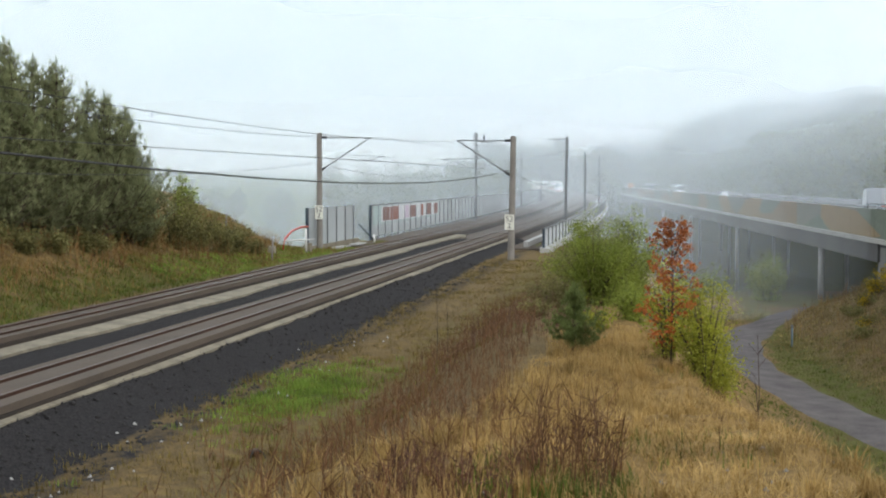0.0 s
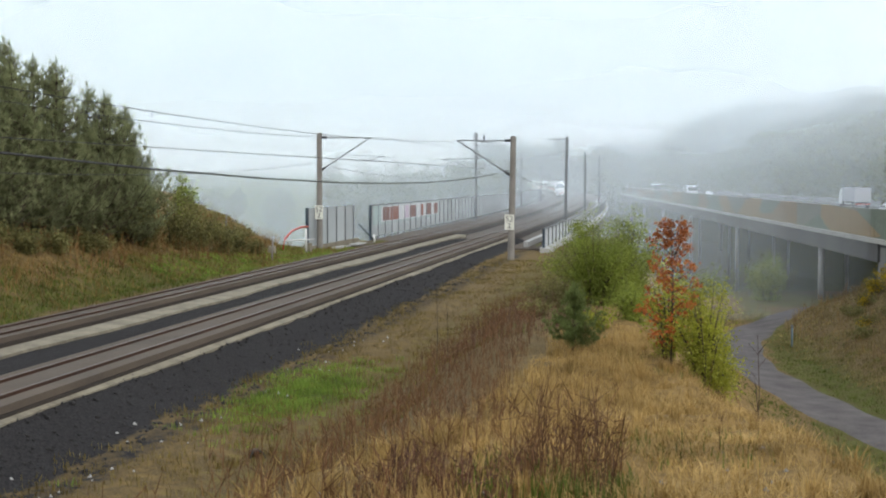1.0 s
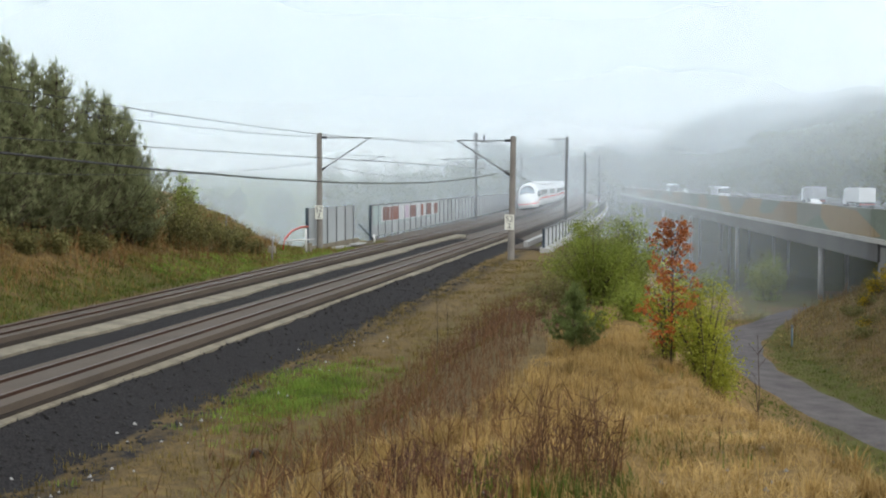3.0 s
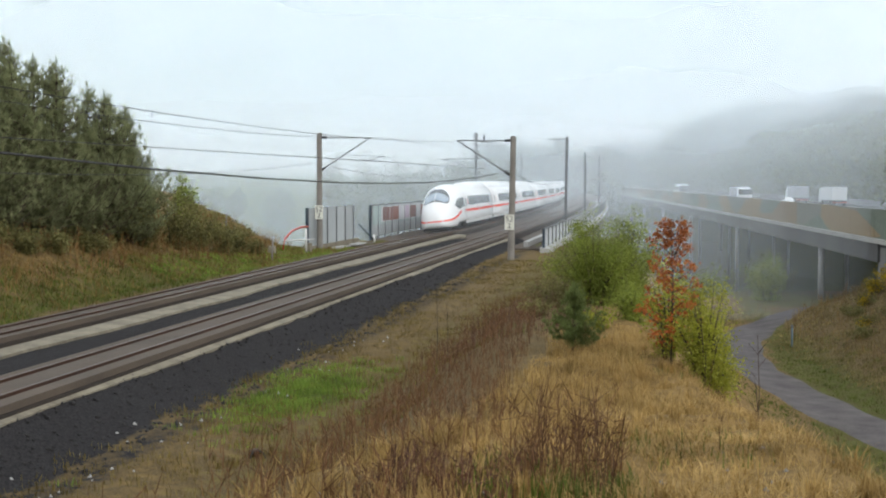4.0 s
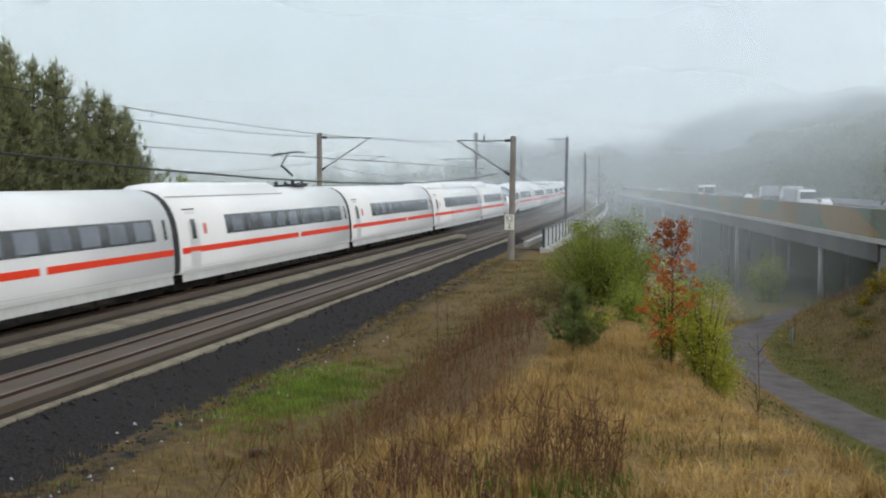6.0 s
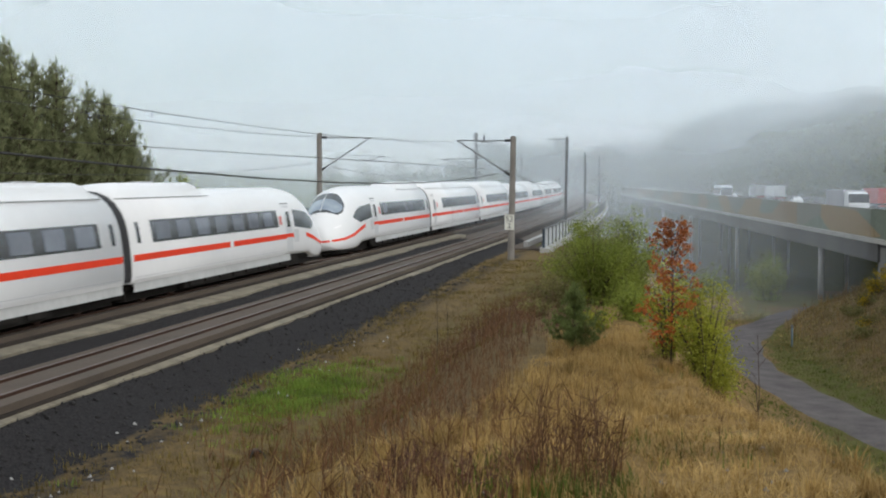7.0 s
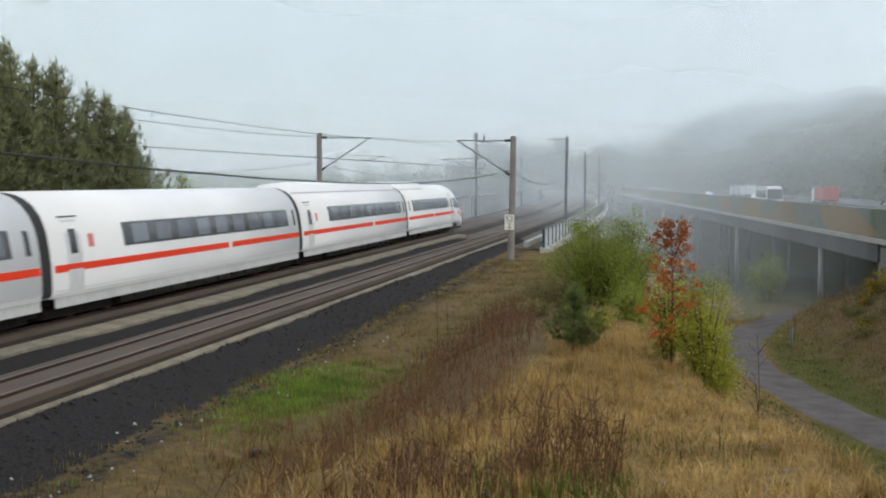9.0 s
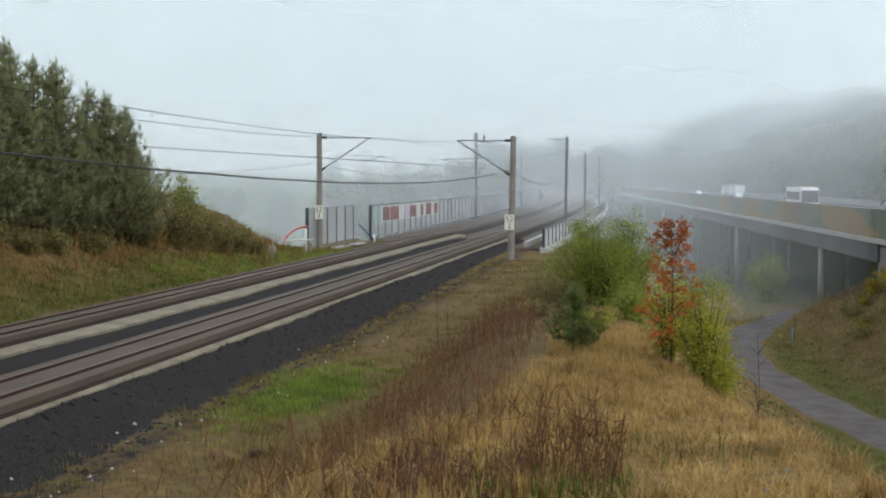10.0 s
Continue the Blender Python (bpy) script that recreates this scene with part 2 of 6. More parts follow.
def ground_material():
    m = bpy.data.materials.new("meadow_and_soil")
    m.use_nodes = True
    n, l = m.node_tree.nodes, m.node_tree.links
    p = n["Principled BSDF"]
    p.inputs["Roughness"].default_value = 0.95
    p.inputs["Specular IOR Level"].default_value = 0.15
    geo = n.new("ShaderNodeNewGeometry")
    att = n.new("ShaderNodeAttribute")
    att.attribute_name = "cover"
    sp = n.new("ShaderNodeSeparateColor")
    l.new(att.outputs["Color"], sp.inputs[0])

    def nz(scale, detail=4):
        t = n.new("ShaderNodeTexNoise")
        t.inputs["Scale"].default_value, t.inputs["Detail"].default_value = scale, detail
        l.new(geo.outputs["Position"], t.inputs["Vector"])
        return t.outputs["Fac"]

    def ramp(fac, a, b, lo=0.35, hi=0.65):
        r = n.new("ShaderNodeValToRGB")
        r.color_ramp.elements[0].position, r.color_ramp.elements[1].position = lo, hi
        r.color_ramp.elements[0].color, r.color_ramp.elements[1].color = (*a, 1), (*b, 1)
        l.new(fac, r.inputs[0])
        return r.outputs[0]

    def mix(fac, a, b):
        x = n.new("ShaderNodeMixRGB")
        l.new(fac, x.inputs[0])
        l.new(a, x.inputs[1])
        l.new(b, x.inputs[2])
        return x.outputs[0]

    def shifted(fac, by, gain=2.2):
        a = n.new("ShaderNodeMath")
        a.operation = "MULTIPLY_ADD"
        l.new(by, a.inputs[0])
        a.inputs[1].default_value = 0.9
        l.new(fac, a.inputs[2])
        s = n.new("ShaderNodeMath")
        s.operation = "MULTIPLY_ADD"
        s.use_clamp = True
        l.new(a.outputs[0], s.inputs[0])
        s.inputs[1].default_value, s.inputs[2].default_value = gain, -0.95 * gain + 0.5
        return s.outputs[0]

    fine, mid, big = nz(22), nz(3.2), nz(0.35)
    base = ramp(fine, (0.09, 0.063, 0.03), (0.165, 0.12, 0.055))      # brown dead growth
    gold = ramp(mid, (0.16, 0.10, 0.036), (0.29, 0.19, 0.07))          # dry golden grass
    green = ramp(mid, (0.048, 0.066, 0.011), (0.095, 0.115, 0.022))        # fresh grass
    grav = ramp(fine, (0.013, 0.0127, 0.0135), (0.042, 0.039, 0.04))      # dark stones
    c = mix(shifted(sp.outputs[2], mid), base, gold)
    c = mix(shifted(sp.outputs[1], mid), c, green)
    c = mix(shifted(sp.outputs[0], mid, 4.0), c, grav)
    l.new(c, p.inputs["Base Color"])
    bn = n.new("ShaderNodeBump")
    bn.inputs["Strength"].default_value, bn.inputs["Distance"].default_value = 0.9, 0.06
    l.new(fine, bn.inputs["Height"])
    l.new(bn.outputs[0], p.inputs["Normal"])
    return m


def cover(X, Y):
    """Shares of dark gravel, green and golden grass on the ground."""
    X, Y = np.asarray(X, float), np.asarray(Y, float)
    s, o = so(X, Y)
    grav = sstep(0.6, 0, np.abs(o - 10.4) - np.interp(s, [0, 30, 52, 70, 110], [0.7, 0.65, 0.6, 0.3, 0.2]))
    grav = np.maximum(grav, ((o > 10.5) & (o < 19.4)) * 1.0)
    grav = np.maximum(grav, np.interp(s, [20, 34, 50], [0.56, 0.48, 0.52]) * sstep(1.3, 0, np.abs(o - 8.9)) )
    grav = np.where(s > 150, 0, grav)
    green = 0.95 * np.exp(-(((o - 7.7) / 1.1) ** 2 + ((s - 28.5) / 3.8) ** 2))
    green = np.maximum(green, 0.36 * sstep(0.5, 2.0, 8.6 - o) * (o > 5.5))
    green = np.maximum(green, np.interp(o, [19.3, 19.9, 21.2, 22.6], [0, 0.62, 0.42, 0.10]) * (o > 19.3))
    green = np.maximum(green, 0.55 * (X > 13.0) * (o < -6) * (X < 40))
    rb = X - 0.05 * (Y - 80)
    green = np.where((rb > 18) & (Y < 112) & (o < -8), np.interp(rb, [18, 21.5, 23.5, 30], [0.6, 0.6, 0.12, 0.2]), green)
    green = np.where(np.hypot(X, Y) > 170, 0.8, green)
    gold = np.interp(o, [-9, -5, -2.0, 1.0, 2.4, 4.2, 5.5], [0.3, 0.5, 0.8, 0.75, 0.4, 0.12, 0.2])
    gold = np.where(o > 5.5, 0.35, gold)
    gold = np.where(o > 19.3, np.interp(o, [19, 22, 26], [0.3, 0.5, 0.4]), gold)
    return grav, green, gold


def lines(spans):
    out = []
    for a, b, step in spans:
        out += list(np.arange(a, b, step))
    return np.array(out + [spans[-1][1]])


def build_ground():
    xs = lines([(-1600, -300, 100), (-300, -100, 20), (-100, -40, 4), (-40, -14, 1.2), (-14, 14, 0.35), (14, 36, 0.8), (36, 90, 3), (90, 320, 12), (320, 1600, 120)])
    ys = lines([(-520, -40, 40), (-40, 4, 4), (4, 50, 0.4), (50, 125, 0.9), (125, 260, 4), (260, 700, 16), (700, 3600, 200)])
    X, Y = np.meshgrid(xs, ys)
    Z = ground_z(X, Y)
    w, h = len(xs), len(ys)
    verts = np.stack([X, Y, Z], -1).reshape(-1, 3)
    i = np.arange(w * h).reshape(h, w)
    faces = np.stack([i[:-1, :-1], i[:-1, 1:], i[1:, 1:], i[1:, :-1]], -1).reshape(-1, 4)
    ob = mesh("ground", verts.tolist(), faces.tolist(), ground_material(), smooth=True)
    g, gr, go = cover(X, Y)
    a = ob.data.attributes.new("cover", "FLOAT_COLOR", "POINT")
    a.data.foreach_set("color", np.stack([g, gr, go, np.ones_like(g)], -1).reshape(-1).astype(np.float32))
    return tagged(ob, "rough spring meadow with dry grass, soil and dark gravel", "ground", kind="structure")


def ribbon(name, line, half, m, lift, label, category):
    """A road lying on the ground along a bent line, with worn edges."""
    pts = []
    for (ax, ay), (bx, by) in zip(line, line[1:]):
        k = max(2, int(math.hypot(bx - ax, by - ay) / 1.0))
        pts += [(ax + (bx - ax) * t / k, ay + (by - ay) * t / k) for t in range(k)]
    pts = np.array(pts + [tuple(line[-1])])
    for _ in range(12):
        pts[1:-1] = (pts[:-2] + 2 * pts[1:-1] + pts[2:]) / 4
    d = np.gradient(pts, axis=0)
    d /= np.linalg.norm(d, axis=1)[:, None]
    nn = np.stack([d[:, 1], -d[:, 0]], 1)
    cols = np.linspace(-1, 1, 9)
    verts, faces = [], []
    for i, (p, q) in enumerate(zip(pts, nn)):
        for c in cols:
            r = half * c * (1 + 0.08 * math.sin(i * 0.9 + c * 2))
            x, y = p + q * r
            verts.append((x, y, float(ground_z(x, y)) - 0.03 + (lift + 0.05) * (1 - c ** 4) - (0.02 if abs(abs(c) - 0.5) < 0.01 else 0)))
    for i in range(len(pts) - 1):
        for c in range(8):
            a = i * 9 + c
            faces.append((a, a + 1, a + 10, a + 9))
    return tagged(mesh(name, verts, faces, m, smooth=True), label, category, kind="structure")


# ---- permanent way ----
CANT = math.atan(0.16 / 1.5)
FAR, NEAR = 17.15, 12.36                    # track centres


def strip(name, o0, o1, z0, z1, s0, s1, m, parent, thick=0.4, step=5.0, label="", wob=None):
    """A long slab between two offsets, its top from z0 (at o0) to z1 (at o1)."""
    verts, faces = [], []
    k = int((s1 - s0) / step) + 1
    for i in range(k + 1):
        s = s0 + (s1 - s0) * i / k
        a, b = o0, o1
        if wob:
            a += wob(s)
        verts += [tp(s, a, z0), tp(s, b, z1), tp(s, b, z1 - thick), tp(s, a, z0 - thick)]
    for i in range(k):
        for e in range(4):
            a, b = i * 4 + e, i * 4 + (e + 1) % 4
            faces.append((a, b, b + 4, a + 4))
    faces += [(3, 2, 1, 0), (k * 4, k * 4 + 1, k * 4 + 2, k * 4 + 3)]
    return mesh(name, verts, faces, m, parent, label)


def rail(o, z, parent, s0=-470, s1=720):
    prof = [(-0.07, -0.17), (0.07, -0.17), (0.07, -0.15), (0.012, -0.13), (0.012, -0.04), (0.036, -0.03), (0.036, 0), (-0.036, 0), (-0.036, -0.03), (-0.012, -0.04), (-0.012, -0.13), (-0.07, -0.15)]
    ss = list(np.arange(s0, 0, 20)) + list(np.arange(0, s1, 5))
    verts = [tp(s, o + a, z + b) for s in ss for a, b in prof]
    k = len(prof)
    faces = [(i * k + e, i * k + (e + 1) % k, (i + 1) * k + (e + 1) % k, (i + 1) * k + e) for i in range(len(ss) - 1) for e in range(k)]
    ob = mesh("rail", verts, faces, [M["rail"], M["railtop"]], parent)
    for f in ob.data.polygons:
        if f.index % k == 6:
            f.material_index = 1
    return ob


def cz(t, c):
    """Height of a canted track's plane at offset c."""
    return (t + 0.7175 - c) / 1.435 * 0.16


def build_track(t, name):
    root = empty(name, Matrix.Identity(4), "ballastless railway track of rusty rails on grey concrete slab", "railway track", "tracks", "structure")
    for k in (1, -1):
        rail(t + k * 0.7175, cz(t, t + k * 0.7175), root)
    a, b = t + 1.5, t - 1.45
    # its dark colour carries the shade in the slots along the rails
    strip("slab", a, b, cz(t, a) - 0.2, cz(t, b) - 0.2, -470, 720, M["slab_side"], root, 0.5, label="concrete track slab, coloured dark as shade under the rails")
    for i, (u, v) in enumerate(((t + 1.45, t + 0.85), (t + 0.58, t - 0.58), (t - 0.85, t - 1.40))):
        strip("absorber_panel", u, v, cz(t, u) - 0.05, cz(t, v) - 0.05, -120, 720, M["slab"], root, 0.14, label="grey sound-absorbing panel")
    return root


def rag(seed, amp):
    def f(s):
        return amp * (math.sin(s * 0.23 + seed) * 0.55 + math.sin(s * 0.61 + seed * 2) * 0.4 + math.sin(s * 2.1 + seed) * 0.13 + math.sin(s * 5.3 + seed * 3) * 0.09)
    return f


def build_way():
    build_track(FAR, "track_1")
    build_track(NEAR, "track_2")
    w = strip("cable_walkway", 14.92, 15.62, -0.07, -0.03, -60, 101, M["concrete"], None, 0.5, step=0.5, wob=rag(1.0, 0.15))
    tagged(w, "pale weathered concrete walkway strip between the tracks", "walkway", kind="structure")
    w = strip("edge_strip", 10.74, 10.95, -0.06, 0.0, -60, 96, M["concrete"], None, 0.12, step=0.4, wob=rag(3.0, 0.09))
    tagged(w, "pale concrete edge strip beside the track slab", "kerb", kind="structure")
    w = strip("viaduct_deck", 7.2, 21.4, -0.34, -0.34, 86, 720, M["slab"], None, 1.6, label="")
    tagged(w, "grey concrete railway viaduct deck", "viaduct", kind="structure")


# ---- high-speed train ----
PROF = np.array([(1.36, 0.80), (1.42, 0.95), (1.455, 1.25), (1.475, 1.7), (1.475, 2.1), (1.45, 2.5), (1.40, 2.8), (1.30, 3.1), (1.13, 3.4), (0.9, 3.63), (0.6, 3.79), (0.3, 3.87), (0.0, 3.89)])
CAR, HALF = 24.775, 12.02
NOSE = 7.5


def nose_dims(d):
    """Roof height, half width and lower edge at d metres from the nose tip."""
    top = np.interp(d, [0, 0.12, 0.35, 0.7, 1.2, 2.0, 3.0, 4.0, 5.5, 7.5], [1.35, 1.72, 2.02, 2.34, 2.70, 3.14, 3.54, 3.76, 3.88, 3.89])
    wid = np.interp(d, [0, 0.12, 0.35, 0.7, 1.2, 2.0, 3.0, 4.5, 7.5], [0.42, 0.70, 0.92, 1.08, 1.21, 1.34, 1.42, 1.465, 1.475])
    low = np.interp(d, [0, 0.12, 0.35, 1.0, 2.6, 3.2, 4.0, 7.5], [0.80, 0.62, 0.5, 0.42, 0.42, 0.5, 0.72, 0.80])
    return top, wid, low


def skin(d, v, side=1, off=0.0):
    """Place on the car's skin: d from the nose tip (or far inside), v from 0 low to 1 at the roof's middle."""
    top, wid, low = nose_dims(d)
    q = v * (len(PROF) - 1)
    y = np.interp(q, range(len(PROF)), PROF[:, 0])
    z = np.interp(q, range(len(PROF)), PROF[:, 1])
    a = (z - 0.80) / 3.09
    # the nose is rounder than the body
    r = float(np.clip(1 - d / 6.0, 0, 1))
    yy = y / 1.475 * (1 - r) + r * math.sqrt(max(0.0, 1 - max(0.0, (a - 0.12) / 0.88) ** 2.0)) * (0.86 + 0.14 * min(1, a / 0.12))
    return Vector((HALF + 0.45 - d, side * (yy * wid + off * 0.9), low + a * (top - low) + off * 0.3 * v))


def v_at(d, z):
    vs = np.linspace(0, 1, 60)
    zs = [skin(d, v).z for v in vs]
    return float(np.interp(z, zs, vs))


def patch(name, ds, lo, hi, m, parent, side, off=0.012, rows=6, label=""):
    """A panel that follows the skin between two heights, which may vary along the car."""
    verts, faces = [], []
    for d in ds:
        a, b = v_at(d, lo(d)), (1.0 if hi(d) > skin(d, 1).z - 0.01 else v_at(d, hi(d)))
        for j in range(rows + 1):
            verts.append(skin(d, a + (b - a) * j / rows, side, off))
    w = rows + 1
    for i in range(len(ds) - 1):
        for j in range(rows):
            q = (i * w + j, i * w + j + 1, i * w + w + j + 1, i * w + w + j)
            faces.append(q if side < 0 else q[::-1])
    ob = mesh(name, verts, faces, m, parent, label, smooth=True)
    return ob


def body_shell(parent, nose):
    ds = ([0.0, 0.05, 0.12, 0.22, 0.35, 0.5, 0.7, 0.95, 1.2, 1.6, 2.0, 2.5, 3, 3.5, 4, 4.5, 5, 5.6, 6.2, 6.8, 7.5] if nose else [0.45]) + [12, 18, 0.45 + 2 * HALF]
    if not nose:
        ds = [NOSE + 0.01 + x for x in (0, 6, 12, 18)]
        xs = np.linspace(HALF, -HALF, 4)
    verts, faces = [], []
    k = len(PROF)
    vs = [j / (k - 1) for j in range(k)]
    ring = [(v, 1) for v in vs] + [(v, -1) for v in reversed(vs[:-1])]
    for i, d in enumerate(ds):
        for v, sd in ring:
            p = skin(d if nose else NOSE + 1, v, sd)
            if not nose:
                p.x = xs[i]
            verts.append(p)
    w = len(ring)
    for i in range(len(ds) - 1):
        for j in range(w):
            faces.append((i * w + j, i * w + (j + 1) % w, i * w + w + (j + 1) % w, i * w + w + j))
    faces.append(tuple(range(w - 1, -1, -1)))
    faces.append(tuple((len(ds) - 1) * w + j for j in range(w)))
    ob = mesh("body", verts, faces, M["white"], parent, "glossy white body shell", smooth=True)
    return ob


def side_panel(name, x0, x1, z0, z1, m, parent, side, off=0.012, label=""):
    """A flat-length panel on the straight side."""
    zs = np.linspace(z0, z1, 5)
    verts = []
    for x in (x0, x1):
        for z in zs:
            y = np.interp(z, PROF[:, 1], PROF[:, 0]) + off
            verts.append((x, side * y, z))
    faces = [(j, j + 1, 6 + j, 5 + j) if side < 0 else (5 + j, 6 + j, j + 1, j) for j in range(4)]
    return mesh(name, verts, faces, m, parent, label, smooth=True)


def wheelset(parent, x):
    bm = bmesh.new()
    for y in (-0.75, 0.75):
        add_tube(bm, [(x, y - 0.07, 0.46), (x, y + 0.07, 0.46)], 0.46, n=20)
    add_tube(bm, [(x, -0.8, 0.46), (x, 0.8, 0.46)], 0.09, n=10)
    return part("wheelset", bm, M["rail"], parent)


def car_parts(car, nose):
    body = body_shell(car, nose)
    # underframe, skirts and bogies
    bm = bmesh.new()
    add_box(bm, -HALF + 4.6, HALF - (6.2 if nose else 4.6), -1.28, 1.28, 0.22, 0.82, 0.05)
    add_box(bm, -HALF + 0.1, HALF - (2.6 if nose else 0.1), -1.15, 1.15, 0.62, 0.86)
    add_box(bm, -HALF + 0.15, HALF - (2.4 if nose else 0.15), -1.0, 1.0, 0.16, 0.7)
    add_box(bm, -HALF - 0.6, -HALF + 0.2, -0.9, 0.9, 0.3, 0.85)
    for k in range(9):
        x = -7 + k * 1.55
        for sd in (-1, 1):
            add_box(bm, x, x + 1.1, sd * 1.30 - 0.05, sd * 1.30 + 0.05, 0.30 + 0.05 * (k % 3), 0.76, 0.02)
    part("underframe", bm, M["under"], car, "dark sooty underframe and skirts")
    front = 8.69 - (0.9 if nose else 0)
    for x in (-8.69, front):
        bm = bmesh.new()
        for sd in (-1, 1):
            add_box(bm, x - 1.7, x + 1.7, sd * 1.05 - 0.09, sd * 1.05 + 0.09, 0.38, 0.64, 0.05)
            add_box(bm, x - 0.5, x + 0.5, sd * 1.08 - 0.14, sd * 1.08 + 0.14, 0.55, 0.85, 0.05)
        b = part("bogie", bm, M["under"], car)
        wheelset(b, x - 1.25)
        wheelset(b, x + 1.25)
    # bright lower edge, red stripe, windows and doors
    x1 = HALF - (7.6 if nose else 0.05)
    for sd in (-1, 1):
        side_panel("sill", -HALF + 0.05, x1, 0.81, 0.93, M["white"], car, sd, 0.02, "bright white lower sill")
        side_panel("skirt", -HALF + 0.05, HALF - (6.7 if nose else 0.05), 0.53, 0.84, M["skirt"], car, sd, 0.004, "pale lower skirt")
        gapx = -2.6
        side_panel("stripe", -HALF + 0.05, gapx - 0.2, 1.49, 1.70, M["red"], car, sd, 0.008, "red side stripe")
        side_panel("stripe", gapx + 0.2, (HALF - 5.4 if nose else HALF - 0.05), 1.49, 1.70, M["red"], car, sd, 0.008, "red side stripe")
        if nose:
            ds = np.linspace(0.02, 4.6, 40)
            zz = lambda d: float(np.interp(d, [0, 1.0, 2.2, 3.4, 4.6], [0.92, 0.95, 1.08, 1.30, 1.48]))
            patch("stripe", ds, zz, lambda d: zz(d) + np.interp(d, [0, 4.6], [0.11, 0.2]), M["red"], car, sd, 0.012, 2, "red stripe dipping round the nose")
            w0, w1 = 2.7, 6.4
            lo = lambda d: float(np.interp(d, [w0, w0 + 0.9, w1], [2.05, 1.78, 1.98]))
            hi = lambda d: float(np.interp(d, [w0, w0 + 0.6, w0 + 1.4, w1], [2.12, 2.42, 2.62, 2.76]))
            patch("side_window", np.linspace(w0, w1, 16), lo, hi, M["band"], car, sd, 0.012, 4, "dark curved front saloon window")
            bx0, bx1 = -HALF + 1.7, HALF - 8.4
            door = HALF - 6.85
        else:
            bx0, bx1 = -HALF + 1.5, HALF - 4.8
            door = HALF - 1.35
        band = side_panel("window_band", bx0, bx1, 2.03, 2.76, M["band"], car, sd, 0.012, "dark tinted window band")
        n = int((bx1 - bx0) / 1.95)
        for k in range(n):
            a = bx0 + 0.35 + k * (bx1 - bx0 - 0.4) / n
            side_panel("pane", a, a + 1.25, 2.10, 2.69, M["pane"], band, sd, 0.018)
        dr = side_panel("door", door - 0.48, door + 0.48, 0.95, 2.95, M["lowwhite"], car, sd, 0.010, "flush white plug door")
        side_panel("door_window", door - 0.22, door + 0.22, 1.98, 2.68, M["band"], dr, sd, 0.016)
        side_panel("door_gutter", door - 0.6, door + 0.6, 3.02, 3.06, M["darksteel"], dr, sd, 0.02)
        side_panel("class_mark", door - 1.32, door - 0.96, 2.12, 2.5, M["pinkmark"], car, sd, 0.012, "small faded red class mark")
        if nose:
            side_panel("emblem", door + 0.62, door + 1.45, 1.28, 1.86, M["lowwhite"], car, sd, 0.014, "pale grey emblem patch")
        side_panel("sole_seam", -HALF + 0.05, x1, 0.98, 1.005, M["lowwhite"], car, sd, 0.006, "grey seam above the sill")
        far_w = -HALF + 0.6
        side_panel("end_window", far_w - 0.14, far_w + 0.14, 2.05, 2.72, M["band"], car, sd, 0.012)
    if nose:
        # windscreen wraps over the nose
        for sd in (-1, 1):
            ds = np.linspace(0.95, 2.95, 20)
            lo = lambda d: float(np.interp(d, [0.95, 1.25, 1.8, 2.45, 2.95], [skin(0.95, 1).z - 0.03, 2.30, 2.40, 2.80, skin(2.95, 1).z - 0.12]))
            hi = lambda d: skin(d, 1).z - 1e-3
            patch("windscreen", ds, lo, hi, M["screen"], car, sd, 0.015, 6, "dark sloping windscreen")
            # inner pane, coloured pale for the sky mirrored in the glass
            patch("glass_pane", np.linspace(1.15, 2.2, 12), lambda d: lo(d) + 0.09, lambda d: skin(d, 1).z - 1e-3, M["screen_reflection"], car, sd, 0.022, 6, "windscreen glass with the sky's reflection painted pale blue")
            dl = np.linspace(0.5, 1.05, 8)
            patch("headlight", dl, lambda d: 1.60 + 0.16 * (d - 0.5), lambda d: 1.655 + 0.2 * (d - 0.5), M["lamp"], car, sd, 0.015, 2, "slim white headlight")
        bm = bmesh.new()
        add_box(bm, HALF - 2.6, HALF - 0.1, -1.0, 1.0, 0.16, 0.46, 0.1)
        part("snow_plough", bm, M["under"], car, "dark nose underskirt")
        boxpart("front_stripe", (HALF + 0.3, HALF + 0.462, -0.46, 0.46, 0.93, 1.03), M["red"], car, "red stripe across the nose tip", 0.01)
    bm = bmesh.new()
    ring = [(y, z) for y, z in PROF]
    prof = [(y * 0.955, 0.85 + (z - 0.8) * 0.975) for y, z in ring] + [(-y * 0.955, 0.85 + (z - 0.8) * 0.975) for y, z in ring[::-1][1:]]
    rows = [[bm.verts.new((x, y, z)) for y, z in prof] for x in (-HALF + 0.02, -HALF - 0.72)]
    for j in range(len(prof)):
        bm.faces.new((rows[0][j], rows[0][(j + 1) % len(prof)], rows[1][(j + 1) % len(prof)], rows[1][j]))
    bm.faces.new(rows[1])
    part("gangway", bm, M["rubber"], car, "black folding gangway")
    return body


